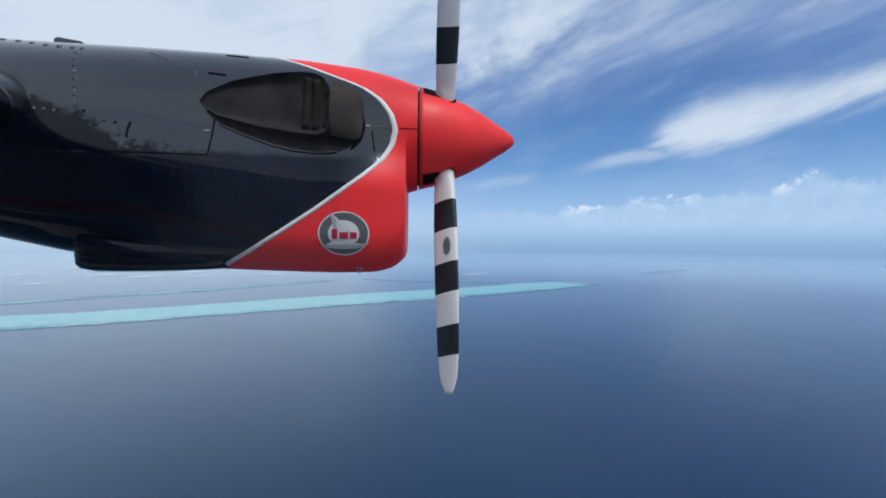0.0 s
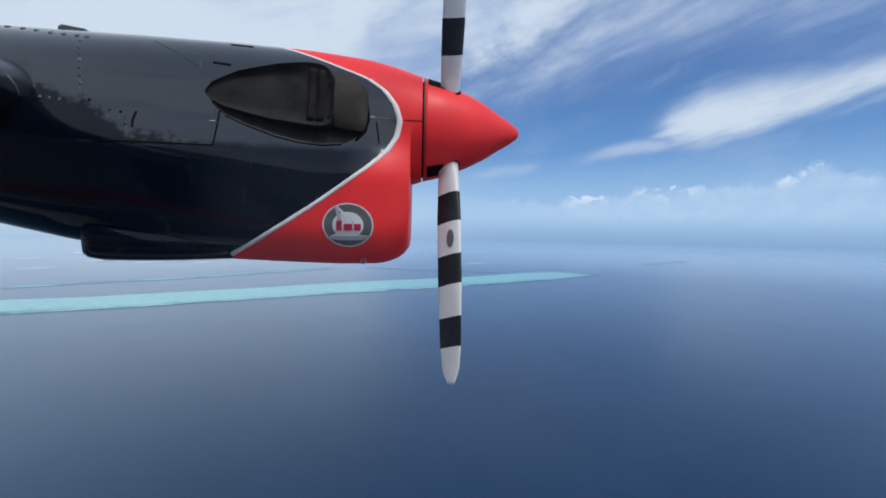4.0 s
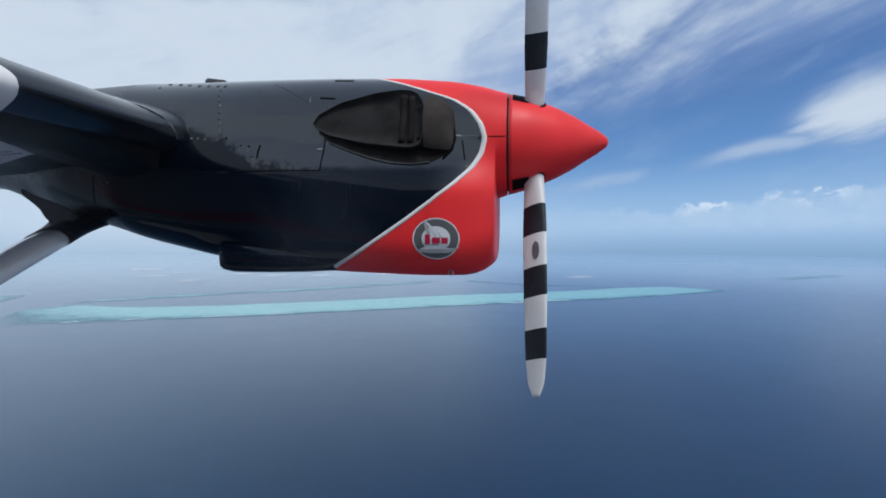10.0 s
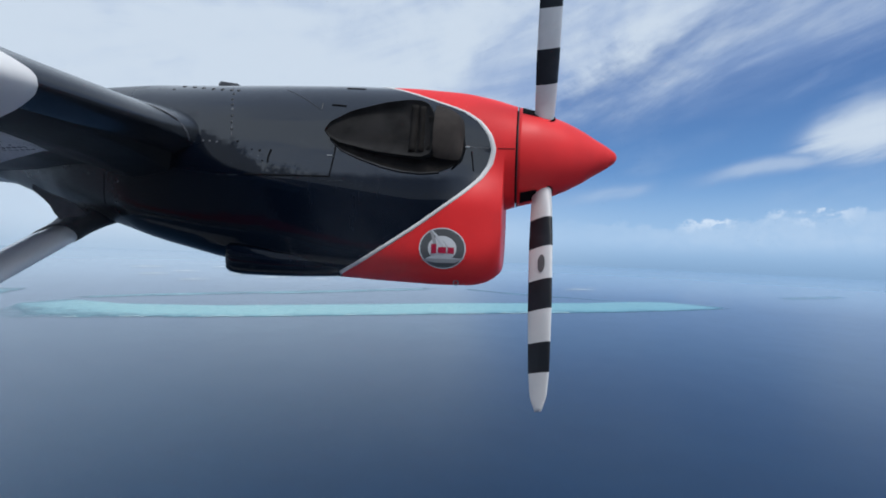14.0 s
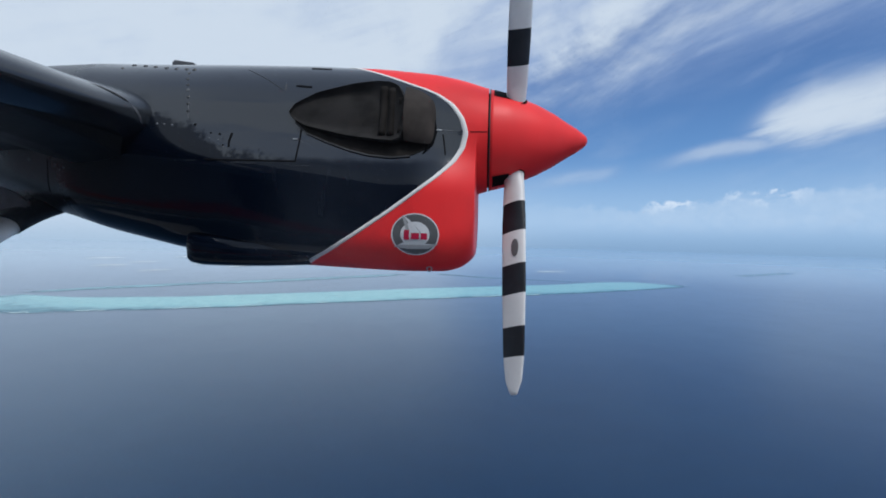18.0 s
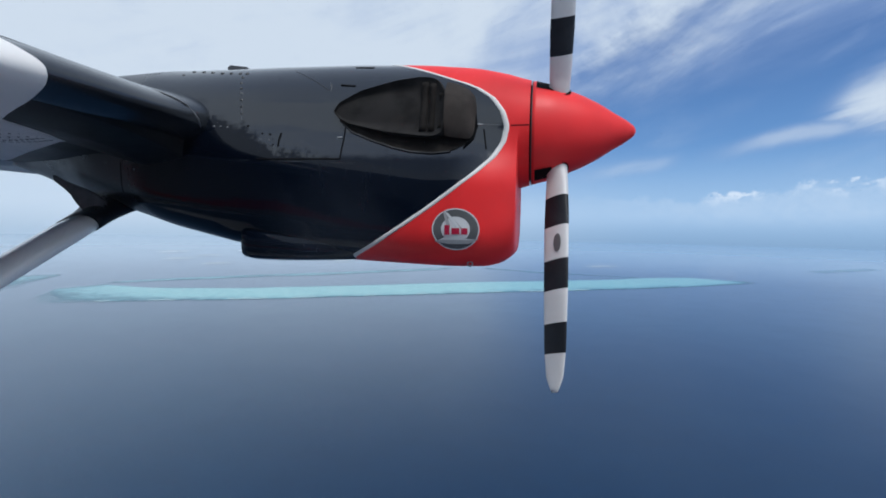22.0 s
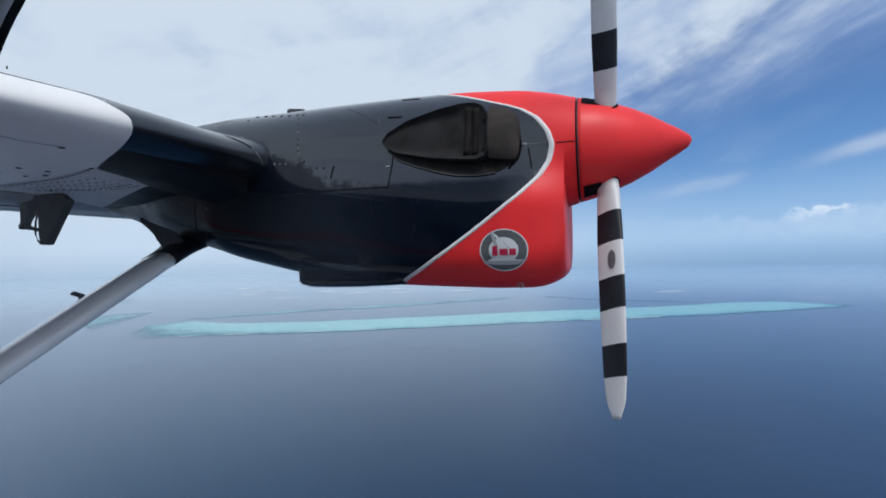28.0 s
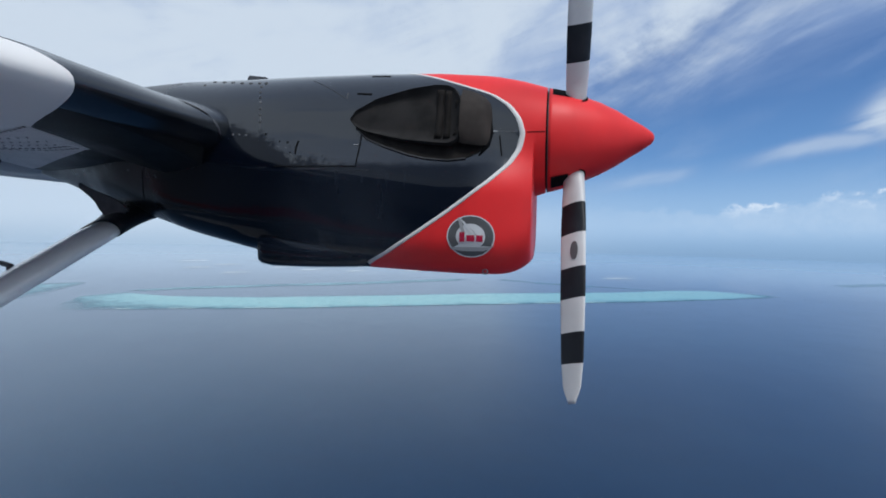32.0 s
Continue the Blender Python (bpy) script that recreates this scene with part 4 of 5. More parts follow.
def make_badge():
    """Round badge on the chin: grey ring, light disc, a pale sail and bars in place of the lettering."""
    bx, bz, rx, rz = -0.428, 0.002, 0.109, 0.096

    def disc(name, r0, r1, grow, mat, label):
        verts = []
        n = 48
        rr = np.linspace(r0, r1, 5)
        for r in rr:
            for k in range(n):
                a = 2 * math.pi * k / n
                x, z = bx + rx * r * math.cos(a), bz + rz * r * math.sin(a)
                verts.append((x, skin_y(x, z, grow), z))
        part(name, verts, grid_faces(5, n, wrap=True, flip=True), mat, nacelle, label)

    def patch(name, poly, grow, mat, label=""):
        """A convex outline, in badge radii, laid on the skin."""
        c = (sum(p[0] for p in poly) / len(poly), sum(p[1] for p in poly) / len(poly))
        ring = []
        for (x0, z0), (x1, z1) in zip(poly, poly[1:] + poly[:1]):
            ring += [(x0 + (x1 - x0) * k / 4, z0 + (z1 - z0) * k / 4) for k in range(4)]
        verts = []
        for s in (0.02, 0.5, 1.0):
            for u, v in ring:
                x, z = bx + rx * (c[0] + (u - c[0]) * s), bz + rz * (c[1] + (v - c[1]) * s)
                verts.append((x, skin_y(x, z, grow), z))
        part(name, verts, grid_faces(3, len(ring), wrap=True, flip=True), mat, nacelle, label)
    disc("badge_rim", 0.965, 1.02, 0.003, LOGO_LIGHT, "thin pale rim of the badge")
    disc("badge_ring", 0.62, 0.97, 0.0026, LOGO_GREY, "dark grey ring of the badge")
    disc("badge_disc", 0.0, 0.65, 0.0022, LOGO_LIGHT, "pale disc of the badge")
    patch("badge_sail", [(-0.56, 0.90), (-0.40, 0.80), (-0.22, 0.15), (-0.34, 0.02)], 0.004, LOGO_MID)
    patch("badge_sail", [(-0.52, 0.93), (-0.26, 0.72), (0.52, -0.30), (0.34, -0.38)], 0.0045, LOGO_LIGHT)
    patch("badge_sail", [(-0.02, 0.46), (0.10, 0.30), (0.52, -0.28), (0.40, -0.26)], 0.005, LOGO_MID)
    patch("badge_hull", [(-0.92, -0.62), (-0.50, -0.40), (0.62, -0.46), (1.02, -0.44), (0.55, -0.70), (-0.3, -0.72)], 0.005, LOGO_MID)
    patch("badge_hull", [(-0.70, -0.52), (-0.50, -0.40), (0.62, -0.46), (0.80, -0.50)], 0.0055, LOGO_LIGHT)
    for u0, u1, v0, v1 in ((-0.46, -0.24, -0.26, 0.20), (-0.16, 0.18, -0.24, 0.06), (0.25, 0.52, -0.24, 0.06)):
        patch("badge_bar", [(u0, v0), (u0, v1), (u1, v1), (u1, v0)], 0.006, LOGO_RED)


make_badge()


# ---- propeller ----
PROP_X = 0.032


spinner_radius = curve_at([(-0.088, 0.263), (0.0, 0.240), (0.066, 0.215), (0.15, 0.181), (0.232, 0.138), (0.30, 0.094), (0.36, 0.058), (0.395, 0.032), (0.43, 0.0)], 8)


def make_propeller():
    prop = thing("propeller", (PROP_X, AX_Y, AX_Z), "three-bladed propeller with black and white banded blades and red spinner", "propeller")
    prof = spinner_radius
    n, m = 64, 40
    verts = []
    for i in range(m):
        u = math.sin(math.pi / 2 * i / (m - 1))
        x = -0.098 + 0.51 * u
        r = prof(x) if i < m - 1 else 0.002
        if x > 0.37:
            r = min(r, math.sqrt(max(0.0, (0.4125 - x) / 0.0425)) * prof(0.37))
        r = max(r, 0.002)
        verts += [(x, AX_Y + r * math.cos(2 * math.pi * k / n), AX_Z + r * math.sin(2 * math.pi * k / n)) for k in range(n)]
    faces = grid_faces(m, n, wrap=True) + [tuple(range(n))[::-1], tuple(range((m - 1) * n, m * n))]
    spin = part("spinner", verts, faces, RED, prop, "glossy red pointed spinner")
    v, f = tube([(-0.15, AX_Y, AX_Z), (-0.08, AX_Y, AX_Z)], 0.245, 48)
    part("back_plate", v, f, SEAM, prop, "dark spinner back plate")
    v, f = tube([(-0.0985, AX_Y, AX_Z), (-0.094, AX_Y, AX_Z)], 0.2655, 64)
    part("spinner_rim", v, f, RIVET_DARK, spin, "dark spinner rim")
    for ang in (26.0, 146.0, 266.0):
        make_blade(prop, radians(ang), ang == 26.0)
    return prop


def blade_section(r, k, n=20):
    """Point k of the blade's section at radius r: (along x, across)."""
    u = (r - 0.15) / 1.145
    chord = np.interp(u, [0, 0.12, 0.3, 0.6, 0.85, 0.95, 1.0], [0.095, 0.112, 0.128, 0.130, 0.116, 0.090, 0.035])
    thick = np.interp(u, [0, 0.12, 0.3, 0.6, 1.0], [0.09, 0.060, 0.038, 0.024, 0.010])
    pitch = radians(np.interp(u, [0, 0.15, 0.4, 0.7, 1.0], [64, 62, 56, 50, 46]))
    a = 2 * math.pi * k / n
    c, t = 0.5 * chord * math.cos(a), 0.5 * thick * math.sin(a) * (1.0 if u < 0.1 else 0.75 + 0.35 * math.cos(a))
    return c * math.sin(pitch) + t * math.cos(pitch), c * math.cos(pitch) - t * math.sin(pitch)


def oval_mark(blade, hub, out, side):
    """Oval mark on the third band, on the one face of the blade that bears it."""
    verts = []
    for q in (0.04, 0.6, 1.0):
        for k in range(24):
            a = 2 * math.pi * k / 24
            r = 0.635 + 0.046 * q * math.cos(a)
            best = None
            for j in range(160):
                u, w = blade_section(r, j / 8)
                y = side.y * w
                if best is None or abs(u - 0.016 * q * math.sin(a)) < 0.004 and y < best[0]:
                    if best is None:
                        best = (9.0, u, w)
                    else:
                        best = (y, u, w)
            verts.append(hub + out * r + Vector((best[1], 0, 0)) + side * (best[2] * 1.02 + math.copysign(0.003, best[2])))
    part("oval_mark", verts, grid_faces(3, 24, wrap=True), LOGO_GREY, blade, "dark oval mark on the blade")


def make_blade(prop, ang, marked):
    """ang: from straight down, towards the cabin."""
    out = Vector((0, -math.sin(ang), -math.cos(ang)))
    side = Vector((0, -math.cos(ang), math.sin(ang)))
    hub = Vector((PROP_X, AX_Y, AX_Z))

    def length(r0, r1, steps, cap=True):
        verts = []
        for i in range(steps + 1):
            r = r0 + (r1 - r0) * i / steps
            for k in range(20):
                a, c = blade_section(r, k)
                verts.append(hub + out * r + Vector((1, 0, 0)) * a + side * c)
        faces = grid_faces(steps + 1, 20, wrap=True)
        if cap:
            faces.append(tuple(range(steps * 20, steps * 20 + 20)))
        return verts, faces
    v, f = length(0.13, 0.21, 4, False)
    blade = part("blade", v, f, SEAM, prop, "propeller blade with black and white bands")
    cuts = [0.21, 0.385, 0.545, 0.715, 0.860, 1.010, 1.140, 1.295]
    for i, (r0, r1) in enumerate(zip(cuts, cuts[1:])):
        v, f = length(r0, r1, 10 if i == 6 else 6, i == 6)
        part("white_band" if i % 2 == 0 else "black_band", v, f, BLADE_WHITE if i % 2 == 0 else BLADE_BLACK, blade)
    if marked:
        oval_mark(blade, hub, out, side)
    # dark patch on the spinner in place of its shaded cut-out behind the blade root, with the blade clamp in it
    verts = []
    for i in range(5):
        x = -0.078 + 0.082 * i / 4
        for k in range(7):
            a = -0.19 + 0.38 * k / 6
            r = spinner_radius(x) + 0.002
            verts.append(hub * 1.0 + Vector((x - PROP_X, 0, 0)) + (out * math.cos(a) + side * math.sin(a)) * r)
    part("root_cutout", verts, grid_faces(5, 7), SEAM, blade, "dark patch painted as the spinner cut-out at the blade root")
    v, f = tube([hub + Vector((-0.072 - PROP_X + 0.02, 0, 0)) + out * 0.236 + side * 0.028, hub + Vector((-0.072 - PROP_X + 0.02, 0, 0)) + out * 0.236 - side * 0.012], 0.016, 10)
    part("blade_clamp", v, f, STEEL, blade, "bright metal blade clamp")
    # dark sleeve in place of the shaded opening round the blade root
    v, f = tube([hub + out * 0.18, hub + out * 0.214], 0.056, 20)
    part("root_opening", v, f, SEAM, blade, "dark sleeve standing for the opening at the blade root")


make_propeller()

# ---- wing ----
LE_X, CHORD = -1.795, 1.67


def foil(s):
    """Section of the wing ahead of the flap: s from 0 (rear, below) over the nose to 1 (rear, above)."""
    u = abs(2 * s - 1) ** 1.7
    full = 1.98
    x = u * CHORD / full
    t = 5 * 0.165 * (0.2969 * math.sqrt(x) - 0.126 * x - 0.3516 * x * x + 0.2843 * x ** 3 - 0.1015 * x ** 4)
    camber = 0.055 * x * (1 - x) * 2.2
    z = (camber + (t if s > 0.5 else -t * 0.92)) * full
    return LE_X - u * CHORD, 0.540 + z - 0.05 * u * CHORD


wing_paint = curve_at([(-3.6, 2.22), (-3.26, 2.10), (-2.73, 1.90), (-2.394, 1.764), (-2.279, 1.613), (-2.23, 1.49), (-2.195, 1.375), (-2.1, 1.335), (-2.0, 1.304), (-1.857, 1.276), (-1.81, 1.272), (-1.795, 1.267), (-1.7, 1.25)], 2)


top_paint = curve_at([(-3.6, 1.0), (-2.2, 1.05), (-1.95, 1.15), (-1.852, 1.203), (-1.829, 1.220), (-1.81, 1.245), (-1.795, 1.266), (-1.7, 1.27)], 2)


def make_wing():
    wing = thing("wing", (-2.8, 1.5, 0.4), "high wing, white with a black fairing beside the engine", "wing")
    n = 220

    def edge(s):
        x = foil(s)[0]
        return wing_paint(x) if s < 0.5 else top_paint(x)

    def strip(name, y0, y1, mat, label, cols, first=0, last=n):
        verts = []
        for i in range(first, last + 1):
            s = i / n
            x, z = foil(s)
            a, b = y0(s), y1(s)
            for j in range(cols + 1):
                y = a + (b - a) * j / cols
                w = max(0.0, (y - 1.72) / 0.4)
                swell = min(1.0, w) ** 2
                fillet = 0.12 * min(1.0, max(0.0, (x + 2.45) / 0.3)) * min(1.0, max(0.0, (y - 1.30) / 0.8)) ** 2 if s < 0.4 else 0.0
                drop = 0.065 * max(0.0, 1.25 - y) * min(1.0, max(0.0, (s - 0.42) / 0.1))
                verts.append((x + 0.05 * swell * (1 if 0.3 < s < 0.7 else 0), y, z + (y - 1.4) * 0.02 - (0.05 * swell + fillet if s < 0.5 else -0.03 * swell) - drop))
        faces = grid_faces(last - first + 1, cols + 1)
        m = cols + 1
        if name == "inner_skin":
            faces.append(tuple(i * m for i in range(n + 1)))
        if name == "outer_skin":
            faces.append(tuple(i * m + cols for i in range(n, -1, -1)))
        part(name, verts, faces, mat, wing, label)
    strip("inner_skin", lambda s: 0.29, edge, WING_WHITE, "white painted wing skin", 12)
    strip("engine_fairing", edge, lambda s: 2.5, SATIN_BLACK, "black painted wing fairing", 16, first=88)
    strip("fairing_belly", edge, lambda s: 2.5, SHADE_BLACK, "dull black underside of the fairing, its shade in the paint", 16, last=88)
    strip("outer_skin", lambda s: 2.504, lambda s: 9.6, WING_WHITE, "white outer wing skin", 20)
    # flap behind the gap
    verts, cols = [], 4
    prof = [(-3.475, 0.462), (-3.485, 0.432), (-3.54, 0.402), (-3.7, 0.378), (-3.90, 0.372), (-3.90, 0.380), (-3.7, 0.43), (-3.56, 0.465), (-3.50, 0.475)]
    ys = [0.29, 1.6, 2.5, 5.0, 9.0]
    for y in ys:
        verts += [(x, y, z + (y - 1.4) * 0.02) for x, z in prof]
    faces = grid_faces(len(ys), len(prof), wrap=True) + [tuple(range(len(prof)))[::-1], tuple(range(4 * len(prof), 5 * len(prof)))]
    part("flap", verts, faces, FLAP_GREY, wing, "trailing-edge flap toned grey for the shade below it")
    verts = []
    prof = [(-3.92, 0.390), (-3.925, 0.382), (-4.10, 0.384), (-4.28, 0.389), (-4.28, 0.394), (-4.10, 0.402), (-3.94, 0.402)]
    for y in ys:
        verts += [(x, y, z + (y - 1.4) * 0.02) for x, z in prof]
    faces = grid_faces(len(ys), len(prof), wrap=True) + [tuple(range(len(prof)))[::-1], tuple(range(4 * len(prof), 5 * len(prof)))]
    part("rear_flap", verts, faces, FLAP_GREY, wing, "rear flap segment toned grey for the shade below it")

    def under(x):
        lo = min((abs(foil(i / 400)[0] - x), foil(i / 400)[1]) for i in range(0, 200))
        return lo[1]
    # dark line along the upper leading edge, placed on its outline from the camera
    line = []
    for k in range(25):
        y = 0.35 + (1.83 - 0.35) * k / 24
        x, z = max((foil(0.5 + 0.25 * i / 200) for i in range(201)), key=lambda p: (p[1] + 0.05) / math.hypot(p[0], y - 0.055))
        line.append((x, y, z + (y - 1.4) * 0.02 + 0.001 - 0.065 * max(0.0, 1.25 - y)))
    v, f = tube(line, 0.0028, 6)
    part("leading_edge_line", v, f, RIVET_DARK, wing, "dark line on the leading edge's outline as the camera sees it")
    # rivet rows under the wing
    verts, faces = [], []

    def stud(name, x, y, r):
        z = under(x) + (y - 1.4) * 0.02 - 0.004
        v = [(x + r * math.cos(k * math.pi / 3), y + r * math.sin(k * math.pi / 3), z + 0.001) for k in range(6)]
        v += [(x + 0.7 * r * math.cos(k * math.pi / 3), y + 0.7 * r * math.sin(k * math.pi / 3), z - 0.0018) for k in range(6)]
        part(name, v, grid_faces(2, 6, wrap=True) + [tuple(range(6, 12))[::-1]], RIVET_DARK, wing)
    row = curve_at([(-3.4, 1.475), (-3.0, 1.466), (-2.664, 1.43), (-2.488, 1.403), (-2.299, 1.366), (-2.119, 1.324)], 1)
    for k in range(28):
        x = -2.20 - 0.044 * k
        stud("rivet", x, row(x) + 0.012, 0.0085)
    tip = curve_at([(-3.3, 1.70), (-3.05, 1.745), (-2.9, 1.775), (-2.75, 1.785), (-2.6, 1.772), (-2.4, 1.735)], 1)
    for k in range(18):
        x = -2.42 - 0.046 * k
        stud("rivet", x, tip(x), 0.011)
        stud("rivet", x - 0.022, tip(x) - 0.045, 0.010)
    for y in (1.50, 1.58, 1.655):
        for k in range(14):
            stud("rivet", -2.42 - 0.062 * k, y + 0.02 * k / 14, 0.006)
    for k in range(30):
        stud("rivet", -3.44, 0.80 + 0.03 * k, 0.0065)
    for x, y in ((-2.434, 1.103), (-2.428, 1.199), (-2.411, 1.295), (-2.652, 1.331), (-2.676, 1.239), (-2.531, 1.351), (-1.993, 0.93), (-1.984, 1.122)):
        stud("fastener", x, y, 0.013)
    v, f = tube([(x, y, under(x) + (y - 1.4) * 0.02) for x, y in ((-1.99, 0.94), (-1.997, 1.0), (-1.992, 1.06), (-1.986, 1.112))], 0.002, 6)
    part("panel_seam", v, f, FLAP_GREY, wing)
    # separate panel behind the paint line, tapering to a point beside the engine
    verts = []
    for i in range(61):
        x = -2.20 - 1.24 * i / 60
        a, b = row(x) + 0.004, wing_paint(x) - 0.004
        for j in range(9):
            y = a + (b - a) * j / 8
            verts.append((x, y, under(x) + (y - 1.4) * 0.02 - 0.05 * min(1.0, max(0.0, (y - 1.72) / 0.4)) ** 2 - 0.12 * min(1.0, max(0.0, (x + 2.45) / 0.3)) * max(0.0, (y - 1.30) / 0.8) ** 2 - 0.003))
    part("rear_panel", verts, grid_faces(61, 9), PANEL_SHADE, wing, "white wing panel toned grey for shade, with rivet rows")
    for x, z, w in ((-3.478, 0.436, 0.014), (-3.75, 0.374, 0.008)):
        bm = box_bm((w, 1.75, 0.006), Matrix.Translation((x, 1.17, z - 0.0046)) @ Euler((0.02, 0, 0)).to_matrix().to_4x4())
        part_bm("flap_slot", bm, SEAM, wing, "dark slot ahead of the flap")
    return wing


make_wing()
# polished rim where the fairing meets the cowl
v, f = tube([(-1.93, 1.77, 0.662), (-1.863, 1.838, 0.643), (-1.832, 1.872, 0.628), (-1.803, 1.902, 0.606), (-1.784, 1.932, 0.574), (-1.776, 1.952, 0.545), (-1.777, 1.970, 0.511)], [0.002, 0.004, 0.0045, 0.005, 0.005, 0.0045, 0.002], 8)
part("fairing_rim", v, f, SCUFF, nacelle, "worn metal rim of the wing fairing")


def make_strut():
    strut = thing("wing_strut", (-2.61, 0.9, -0.70), "light grey streamlined wing strut with a black root cuff", "strut")

    def loft(y0, y1, steps, swell=lambda y: 0.0, cut=0.0):
        verts = []
        for i in range(steps + 1):
            y = y0 + (y1 - y0) * i / steps
            for k in range(48):
                a = 2 * math.pi * k / 48
                c = 0.5 * (1 + math.cos(a))
                half = 0.052 * (1 + swell(y) * 0.8)
                q = max(0.0, 1 - c)
                foil_t = 2.969 * math.sqrt(q) - 1.26 * q - 3.516 * q * q + 2.843 * q ** 3 - 1.015 * q ** 4
                t = math.copysign(half * max(foil_t, 0.04), math.sin(a))
                ch = 0.287 * (1 + swell(y))
                x = -2.493 + 0.08 * swell(y) - ch * (1 - c)
                yy = y - t * 0.53 + cut * (c - 0.5)
                verts.append((x, yy, 0.062 + (y - 2.1) * 0.625 + t * 0.85 + (c - 0.5) * -0.0 + cut * (c - 0.5) * 0.625))
        faces = grid_faces(steps + 1, 48, wrap=True)
        faces += [tuple(range(48))[::-1], tuple(range(steps * 48, steps * 48 + 48))]
        return verts, faces
    v, f = loft(0.78, 2.0, 16)
    part("shaft", v, f, STRUT_GREY, strut, "light grey strut shaft")
    v, f = loft(2.0, 2.32, 10, swell=lambda y: 0.06 + 1.2 * max(0.0, (y - 2.06) / 0.26) ** 2)
    part("root_cuff", v, f, BLACK, strut, "black cuff where the strut meets the engine")
    # pale sheet-metal web behind the cuff
    top = [(-2.90, 0.285), (-2.836, 0.255), (-2.743, 0.225), (-2.66, 0.200), (-2.585, 0.170), (-2.52, 0.130)]
    bot = [(-2.895, 0.252), (-2.815, 0.203), (-2.765, 0.165), (-2.735, 0.125), (-2.69, 0.085), (-2.53, 0.060)]
    verts = [(x, y, z) for y in (2.062, 2.080) for line in (top, bot) for x, z in line]
    faces = []
    for k in range(5):
        faces += [(k, k + 1, k + 7, k + 6), (k + 12, k + 18, k + 19, k + 13), (k, k + 12, k + 13, k + 1), (k + 6, k + 7, k + 19, k + 18)]
    part("cuff_web", verts, faces, VENT, strut, "dark metal web behind the strut cuff", smooth=False)
    # small vane on the trailing edge
    c = Vector((-2.82, 1.655, -0.198))
    bm = box_bm((0.075, 0.03, 0.018), Matrix.Translation(c) @ Euler((0.5, 0.25, 0.2)).to_matrix().to_4x4(), 0.006)
    part_bm("vane", bm, VENT, strut, "small dark vane on the strut")
    bm = box_bm((0.014, 0.014, 0.05), Matrix.Translation(c - Vector((-0.02, 0, 0.025))), 0.004)
    part_bm("vane_post", bm, VENT, strut)


make_strut()


def make_bracket():
    br = thing("flap_bracket", (-3.4, 1.8, 0.1), "dark metal flap hinge bracket hanging under the wing", "bracket")

    def plate(name, poly, y, t):
        verts = [(x, y - t, z) for x, z in poly] + [(x, y + t, z) for x, z in poly]
        n = len(poly)
        faces = [tuple(range(n)), tuple(range(n, 2 * n))[::-1]] + [(i, i + n, (i + 1) % n + n, (i + 1) % n) for i in range(n)]
        part(name, verts, faces, DARK_METAL, br, smooth=False)
    plate("hinge_plate", [(-3.454, 0.513), (-3.341, 0.494), (-3.145, 0.381), (-3.355, 0.11), (-3.411, 0.108), (-3.433, 0.173)], 1.80, 0.022)
    plate("rear_plate", [(-3.666, 0.50), (-3.592, 0.464), (-3.56, 0.40), (-3.537, 0.314), (-3.585, 0.262), (-3.596, 0.227), (-3.642, 0.236)], 1.80, 0.016)
    plate("gusset", [(-3.592, 0.464), (-3.44, 0.405), (-3.44, 0.352), (-3.545, 0.318)], 1.80, 0.010)
    v, f = tube([(-3.635, 1.80, 0.238), (-3.42, 1.80, 0.199)], [0.016, 0.010], 8)
    part("link_rod", v, f, DARK_METAL, br)
    v, f = tube([(-3.462, 1.79, 0.35), (-3.489, 1.79, 0.258), (-3.49, 1.79, 0.182), (-3.462, 1.79, 0.135), (-3.42, 1.79, 0.119)], 0.006, 8)
    part("hose", v, f, DARK_METAL, br)
    v, f = tube([(-3.46, 1.79, 0.35), (-3.50, 1.79, 0.43), (-3.45, 1.79, 0.50)], 0.006, 8)
    part("hose", v, f, DARK_METAL, br)
    v, f = tube([(-3.625, 1.775, 0.238), (-3.625, 1.825, 0.238)], 0.022, 12)
    part("pivot_bolt", v, f, DARK_METAL, br)
    v, f = tube([(-3.395, 1.77, 0.125), (-3.395, 1.83, 0.125)], 0.018, 12)
    part("pivot_bolt", v, f, DARK_METAL, br)


make_bracket()


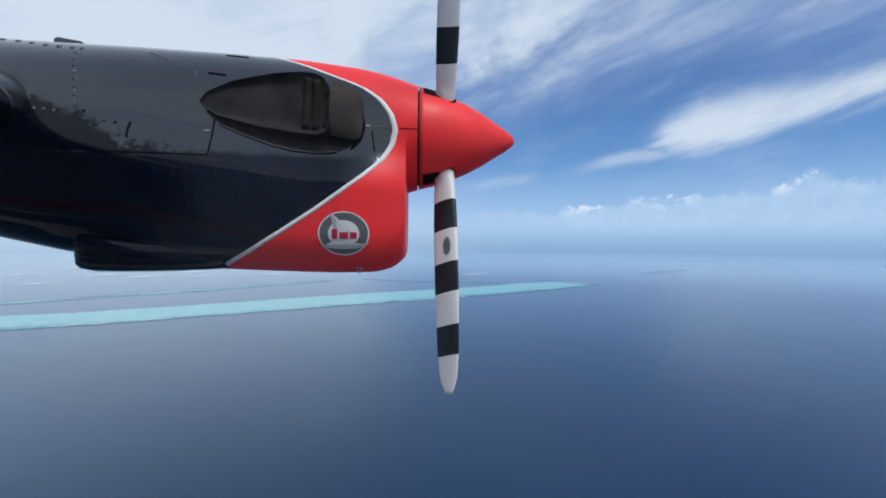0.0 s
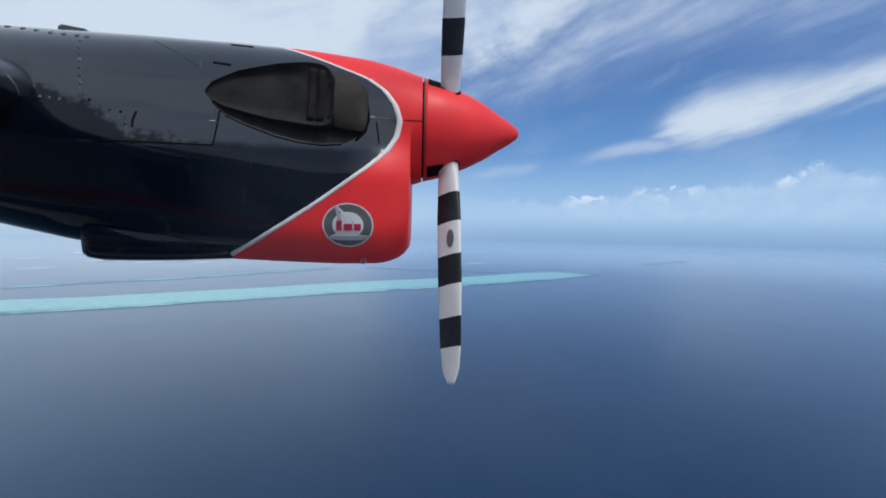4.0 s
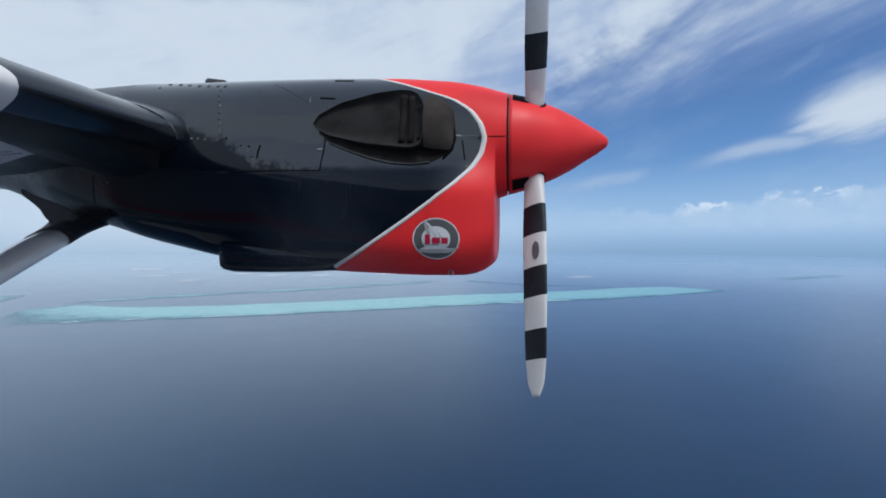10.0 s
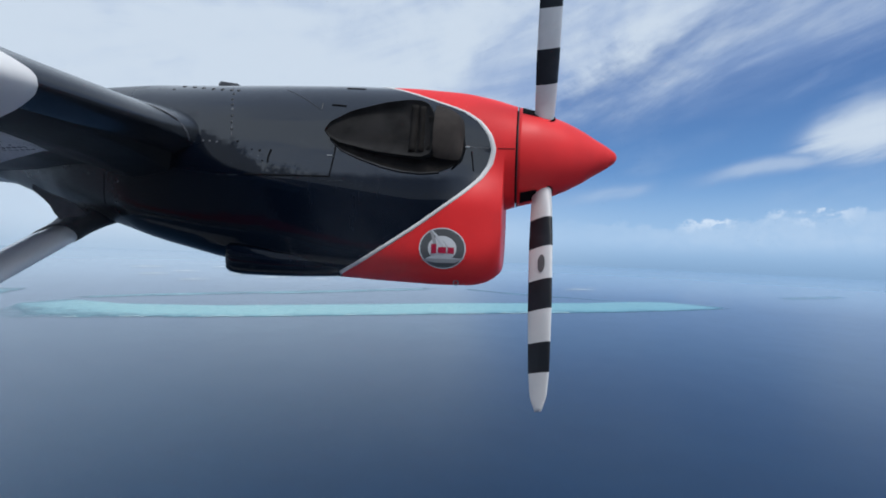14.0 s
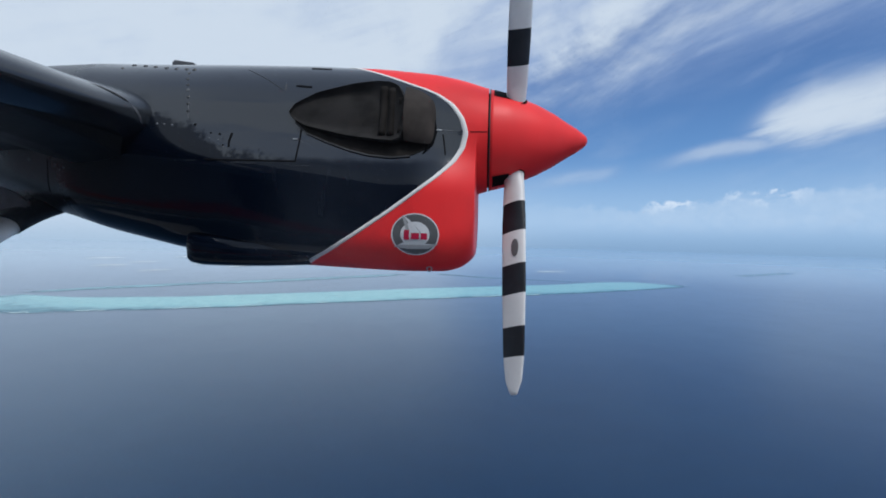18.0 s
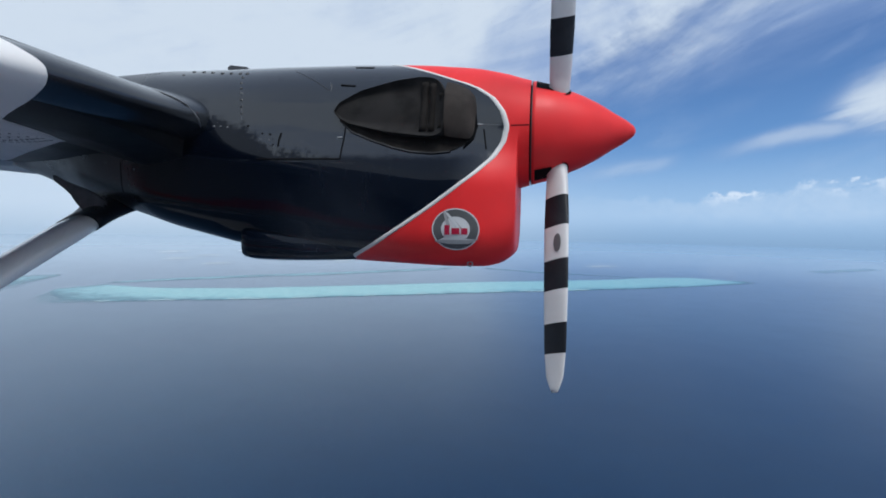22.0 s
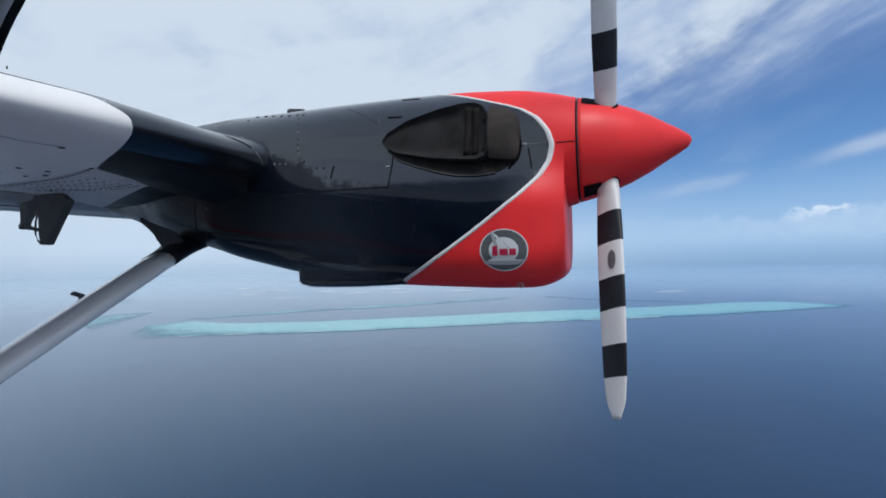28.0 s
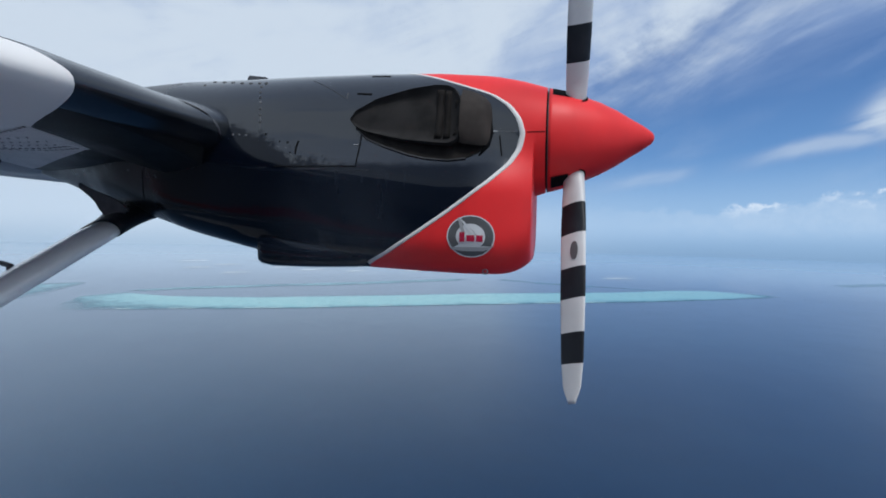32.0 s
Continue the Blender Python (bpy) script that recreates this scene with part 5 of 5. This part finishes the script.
# ---- pontoon under the cabin, mirrored in the belly paint; added unseen to bounce light under the wing ----
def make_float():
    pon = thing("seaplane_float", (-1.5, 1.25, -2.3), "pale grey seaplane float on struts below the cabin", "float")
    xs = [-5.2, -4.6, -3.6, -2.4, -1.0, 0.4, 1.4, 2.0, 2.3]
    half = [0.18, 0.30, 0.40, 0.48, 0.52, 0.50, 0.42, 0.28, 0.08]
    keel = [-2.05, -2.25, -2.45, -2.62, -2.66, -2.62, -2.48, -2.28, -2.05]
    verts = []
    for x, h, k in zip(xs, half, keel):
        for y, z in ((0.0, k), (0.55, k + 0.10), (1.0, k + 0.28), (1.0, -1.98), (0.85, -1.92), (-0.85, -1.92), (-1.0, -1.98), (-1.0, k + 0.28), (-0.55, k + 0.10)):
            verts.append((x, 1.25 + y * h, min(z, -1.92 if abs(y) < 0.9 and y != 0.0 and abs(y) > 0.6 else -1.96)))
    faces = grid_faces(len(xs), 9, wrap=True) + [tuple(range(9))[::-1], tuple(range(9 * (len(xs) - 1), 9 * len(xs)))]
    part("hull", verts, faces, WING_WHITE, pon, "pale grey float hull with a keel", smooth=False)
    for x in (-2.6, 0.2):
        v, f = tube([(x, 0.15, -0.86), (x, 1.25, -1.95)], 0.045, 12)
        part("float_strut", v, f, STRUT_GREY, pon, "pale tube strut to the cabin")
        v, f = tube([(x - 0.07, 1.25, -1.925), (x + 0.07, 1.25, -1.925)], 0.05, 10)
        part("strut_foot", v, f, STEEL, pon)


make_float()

# ---- cabin round the camera ----
def make_cabin():
    """The fuselage side with its window, and plain walls that close the cabin."""
    cab = thing("fuselage", (-1.5, -0.6, -1.0), "cabin fuselage with a rounded window, light grey above a red stripe", "fuselage", kind="structure")
    wy0, wy1 = 0.250, 0.278
    x0, x1, z0, z1, r = -0.547, 0.50, -0.56, 0.240, 0.230

    def rounded(x, z, gx=0.0):
        pts = []
        for cx, cz, a0 in ((x1 - r, z1 - r, 0), (x0 + r, z1 - r, 90), (x0 + r, z0 + r, 180), (x1 - r, z0 + r, 270)):
            for k in range(17):
                a = radians(a0 + 90 * k / 16)
                pts.append((cx + (r + gx) * math.cos(a), cz + (r + gx) * math.sin(a)))
        return pts
    hole = rounded(0, 0)
    n = len(hole)
    rim_pts = []
    for x, z in hole:
        d = Vector((x - (x0 + x1) / 2, z - (z0 + z1) / 2))
        k = min(1.6 / max(abs(d.x), 1e-6), (1.14 if d.y > 0 else 0.71) / max(abs(d.y), 1e-6))
        rim_pts.append(((x0 + x1) / 2 + d.x * k, (z0 + z1) / 2 + d.y * k))
    corners = {0: (1, 1), 1: (-1, 1), 2: (-1, -1), 3: (1, -1)}
    for c in range(4):
        i = c * 17 + 8
        sx, sz = corners[c]
        rim_pts[i] = ((x0 + x1) / 2 + 1.6 * sx, (z0 + z1) / 2 + (1.14 if sz > 0 else 0.71) * sz)
    verts = []
    for y in (wy0, wy1):
        verts += [(x, y, z) for x, z in (hole if y == wy1 else rounded(0, 0, 0.012))] + [(x, y, z) for x, z in rim_pts]
    faces = []
    for i in range(n):
        j = (i + 1) % n
        faces.append((i, j, n + j, n + i))
        faces.append((2 * n + i, 3 * n + i, 3 * n + j, 2 * n + j))
        faces.append((i, 2 * n + i, 2 * n + j, j))
    part("side_wall", verts, faces, GASKET, cab, "dark cabin side wall with a window opening", smooth=False)
    # painted outer skin, cut back round the black window gasket
    wide = rounded(0, 0, 0.035)
    verts = [(x, y, z) for y in (wy1 + 0.001, wy1 + 0.006) for ring in (wide, rim_pts) for x, z in ring]
    faces = []
    for i in range(n):
        j = (i + 1) % n
        faces += [(i, j, n + j, n + i), (2 * n + i, 3 * n + i, 3 * n + j, 2 * n + j), (i, 2 * n + i, 2 * n + j, j)]
    part("outer_skin_panel", verts, faces, HULL, cab, "light grey painted fuselage skin round the window", smooth=False)
    bm = box_bm((10.4, wy1 - wy0, 1.85), Matrix.Translation((-6.8, (wy0 + wy1) / 2, 0.055)))
    part_bm("rear_side_wall", bm, HULL, cab, "light grey fuselage side further aft")
    verts = []
    for gx, y in ((0.014, 0.2702), (-0.003, 0.2702), (0.0, 0.264), (0.010, 0.250), (0.024, 0.239), (0.045, 0.214), (0.075, 0.204), (0.09, 0.249)):
        verts += [(x, y, z) for x, z in rounded(0, 0, gx)]
    part("window_surround", verts, grid_faces(8, n, wrap=True), TRIM, cab, "grey moulded window surround")
    pane_pts = rounded(0, 0, -0.001)
    verts = [(x, 0.2742, z) for x, z in pane_pts] + [(x, 0.2772, z) for x, z in pane_pts]
    faces = [tuple(range(n)), tuple(range(n, 2 * n))[::-1]] + [(i, i + n, (i + 1) % n + n, (i + 1) % n) for i in range(n)]
    pane = part("window_pane", verts, faces, PANE, cab, "slightly hazed clear acrylic window pane", smooth=False)
    pane.visible_shadow = False
    for px, pz, rx, rz in ((-0.484, 0.127, 0.0008, 0.0016),):
        ring = [(px + rx * (1 + 0.25 * math.sin(3 * a + px * 90)) * math.cos(a), pz + rz * math.sin(a)) for a in [2 * math.pi * k / 10 for k in range(10)]]
        verts = [(x, y, z) for y in (0.2741, 0.2736) for x, z in ring]
        faces = [tuple(range(10, 20))] + [(k, (k + 1) % 10, (k + 1) % 10 + 10, k + 10) for k in range(10)]
        hang(new("dirt_speck", mesh_of("dirt_speck", verts, faces, GRIT, False)), pane, "dark dirt speck on the pane")
    bm = box_bm((13.6, 1.70, 0.04), Matrix.Translation((-5.2, -0.58, 0.96)))
    part_bm("roof", bm, CABIN, cab, "cabin roof")
    verts = []
    for k in range(9):
        a = radians(90 * k / 8)
        for x in (-12.0, 1.58):
            verts.append((x, 0.13 + 0.150 * math.sin(a), 0.86 + 0.14 * math.cos(a)))
    part("shoulder", verts, grid_faces(9, 2), HULL, cab, "rounded light grey shoulder of the fuselage")
    for x in (-2.15, -1.25):
        ring = [(x + px * 0.4, pz * 0.8) for px, pz in hole]
        verts = [(px, y, pz) for y in (0.2785, 0.2865) for px, pz in ring]
        faces = [tuple(range(n))[::-1], tuple(range(n, 2 * n))] + [(i, (i + 1) % n, (i + 1) % n + n, i + n) for i in range(n)]
        part("cabin_window", verts, faces, SEAM, cab, "dark cabin window further aft", smooth=False)
    for xa, xb in ((-11.99, -0.62), (0.57, 1.57)):
        bm = box_bm((xb - xa, 0.006, 0.22), Matrix.Translation(((xa + xb) / 2, 0.284, -0.48)))
        part_bm("belly_stripe", bm, RED, cab, "red lower fuselage paint")
    bm = box_bm((13.6, 1.70, 0.04), Matrix.Translation((-5.2, -0.58, -0.885)))
    part_bm("cabin_floor", bm, CABIN, cab, "cabin floor")
    # the other side of the cabin, with unseen window openings added to light the trim
    for zc, h in ((0.60, 0.71), (-0.665, 0.40)):
        bm = box_bm((13.6, 0.03, h), Matrix.Translation((-5.2, -1.42, zc)))
        part_bm("far_wall", bm, CABIN, cab, "cabin wall on the other side")
    edges = [-12.0, -5.6, -4.9, -4.2, -3.5, -2.9, -2.1, 1.6]
    for xa, xb in zip(edges[::2], edges[1::2]):
        bm = box_bm((xb - xa, 0.03, 0.71), Matrix.Translation(((xa + xb) / 2, -1.42, -0.11)))
        part_bm("window_post", bm, CABIN, cab, "post between the cabin windows on the other side")
    for x in (-12.0, 1.58):
        bm = box_bm((0.03, 1.65, 1.82), Matrix.Translation((x, -0.58, 0.045)))
        part_bm("end_wall", bm, CABIN, cab, "plain bulkhead that closes the cabin")


make_cabin()
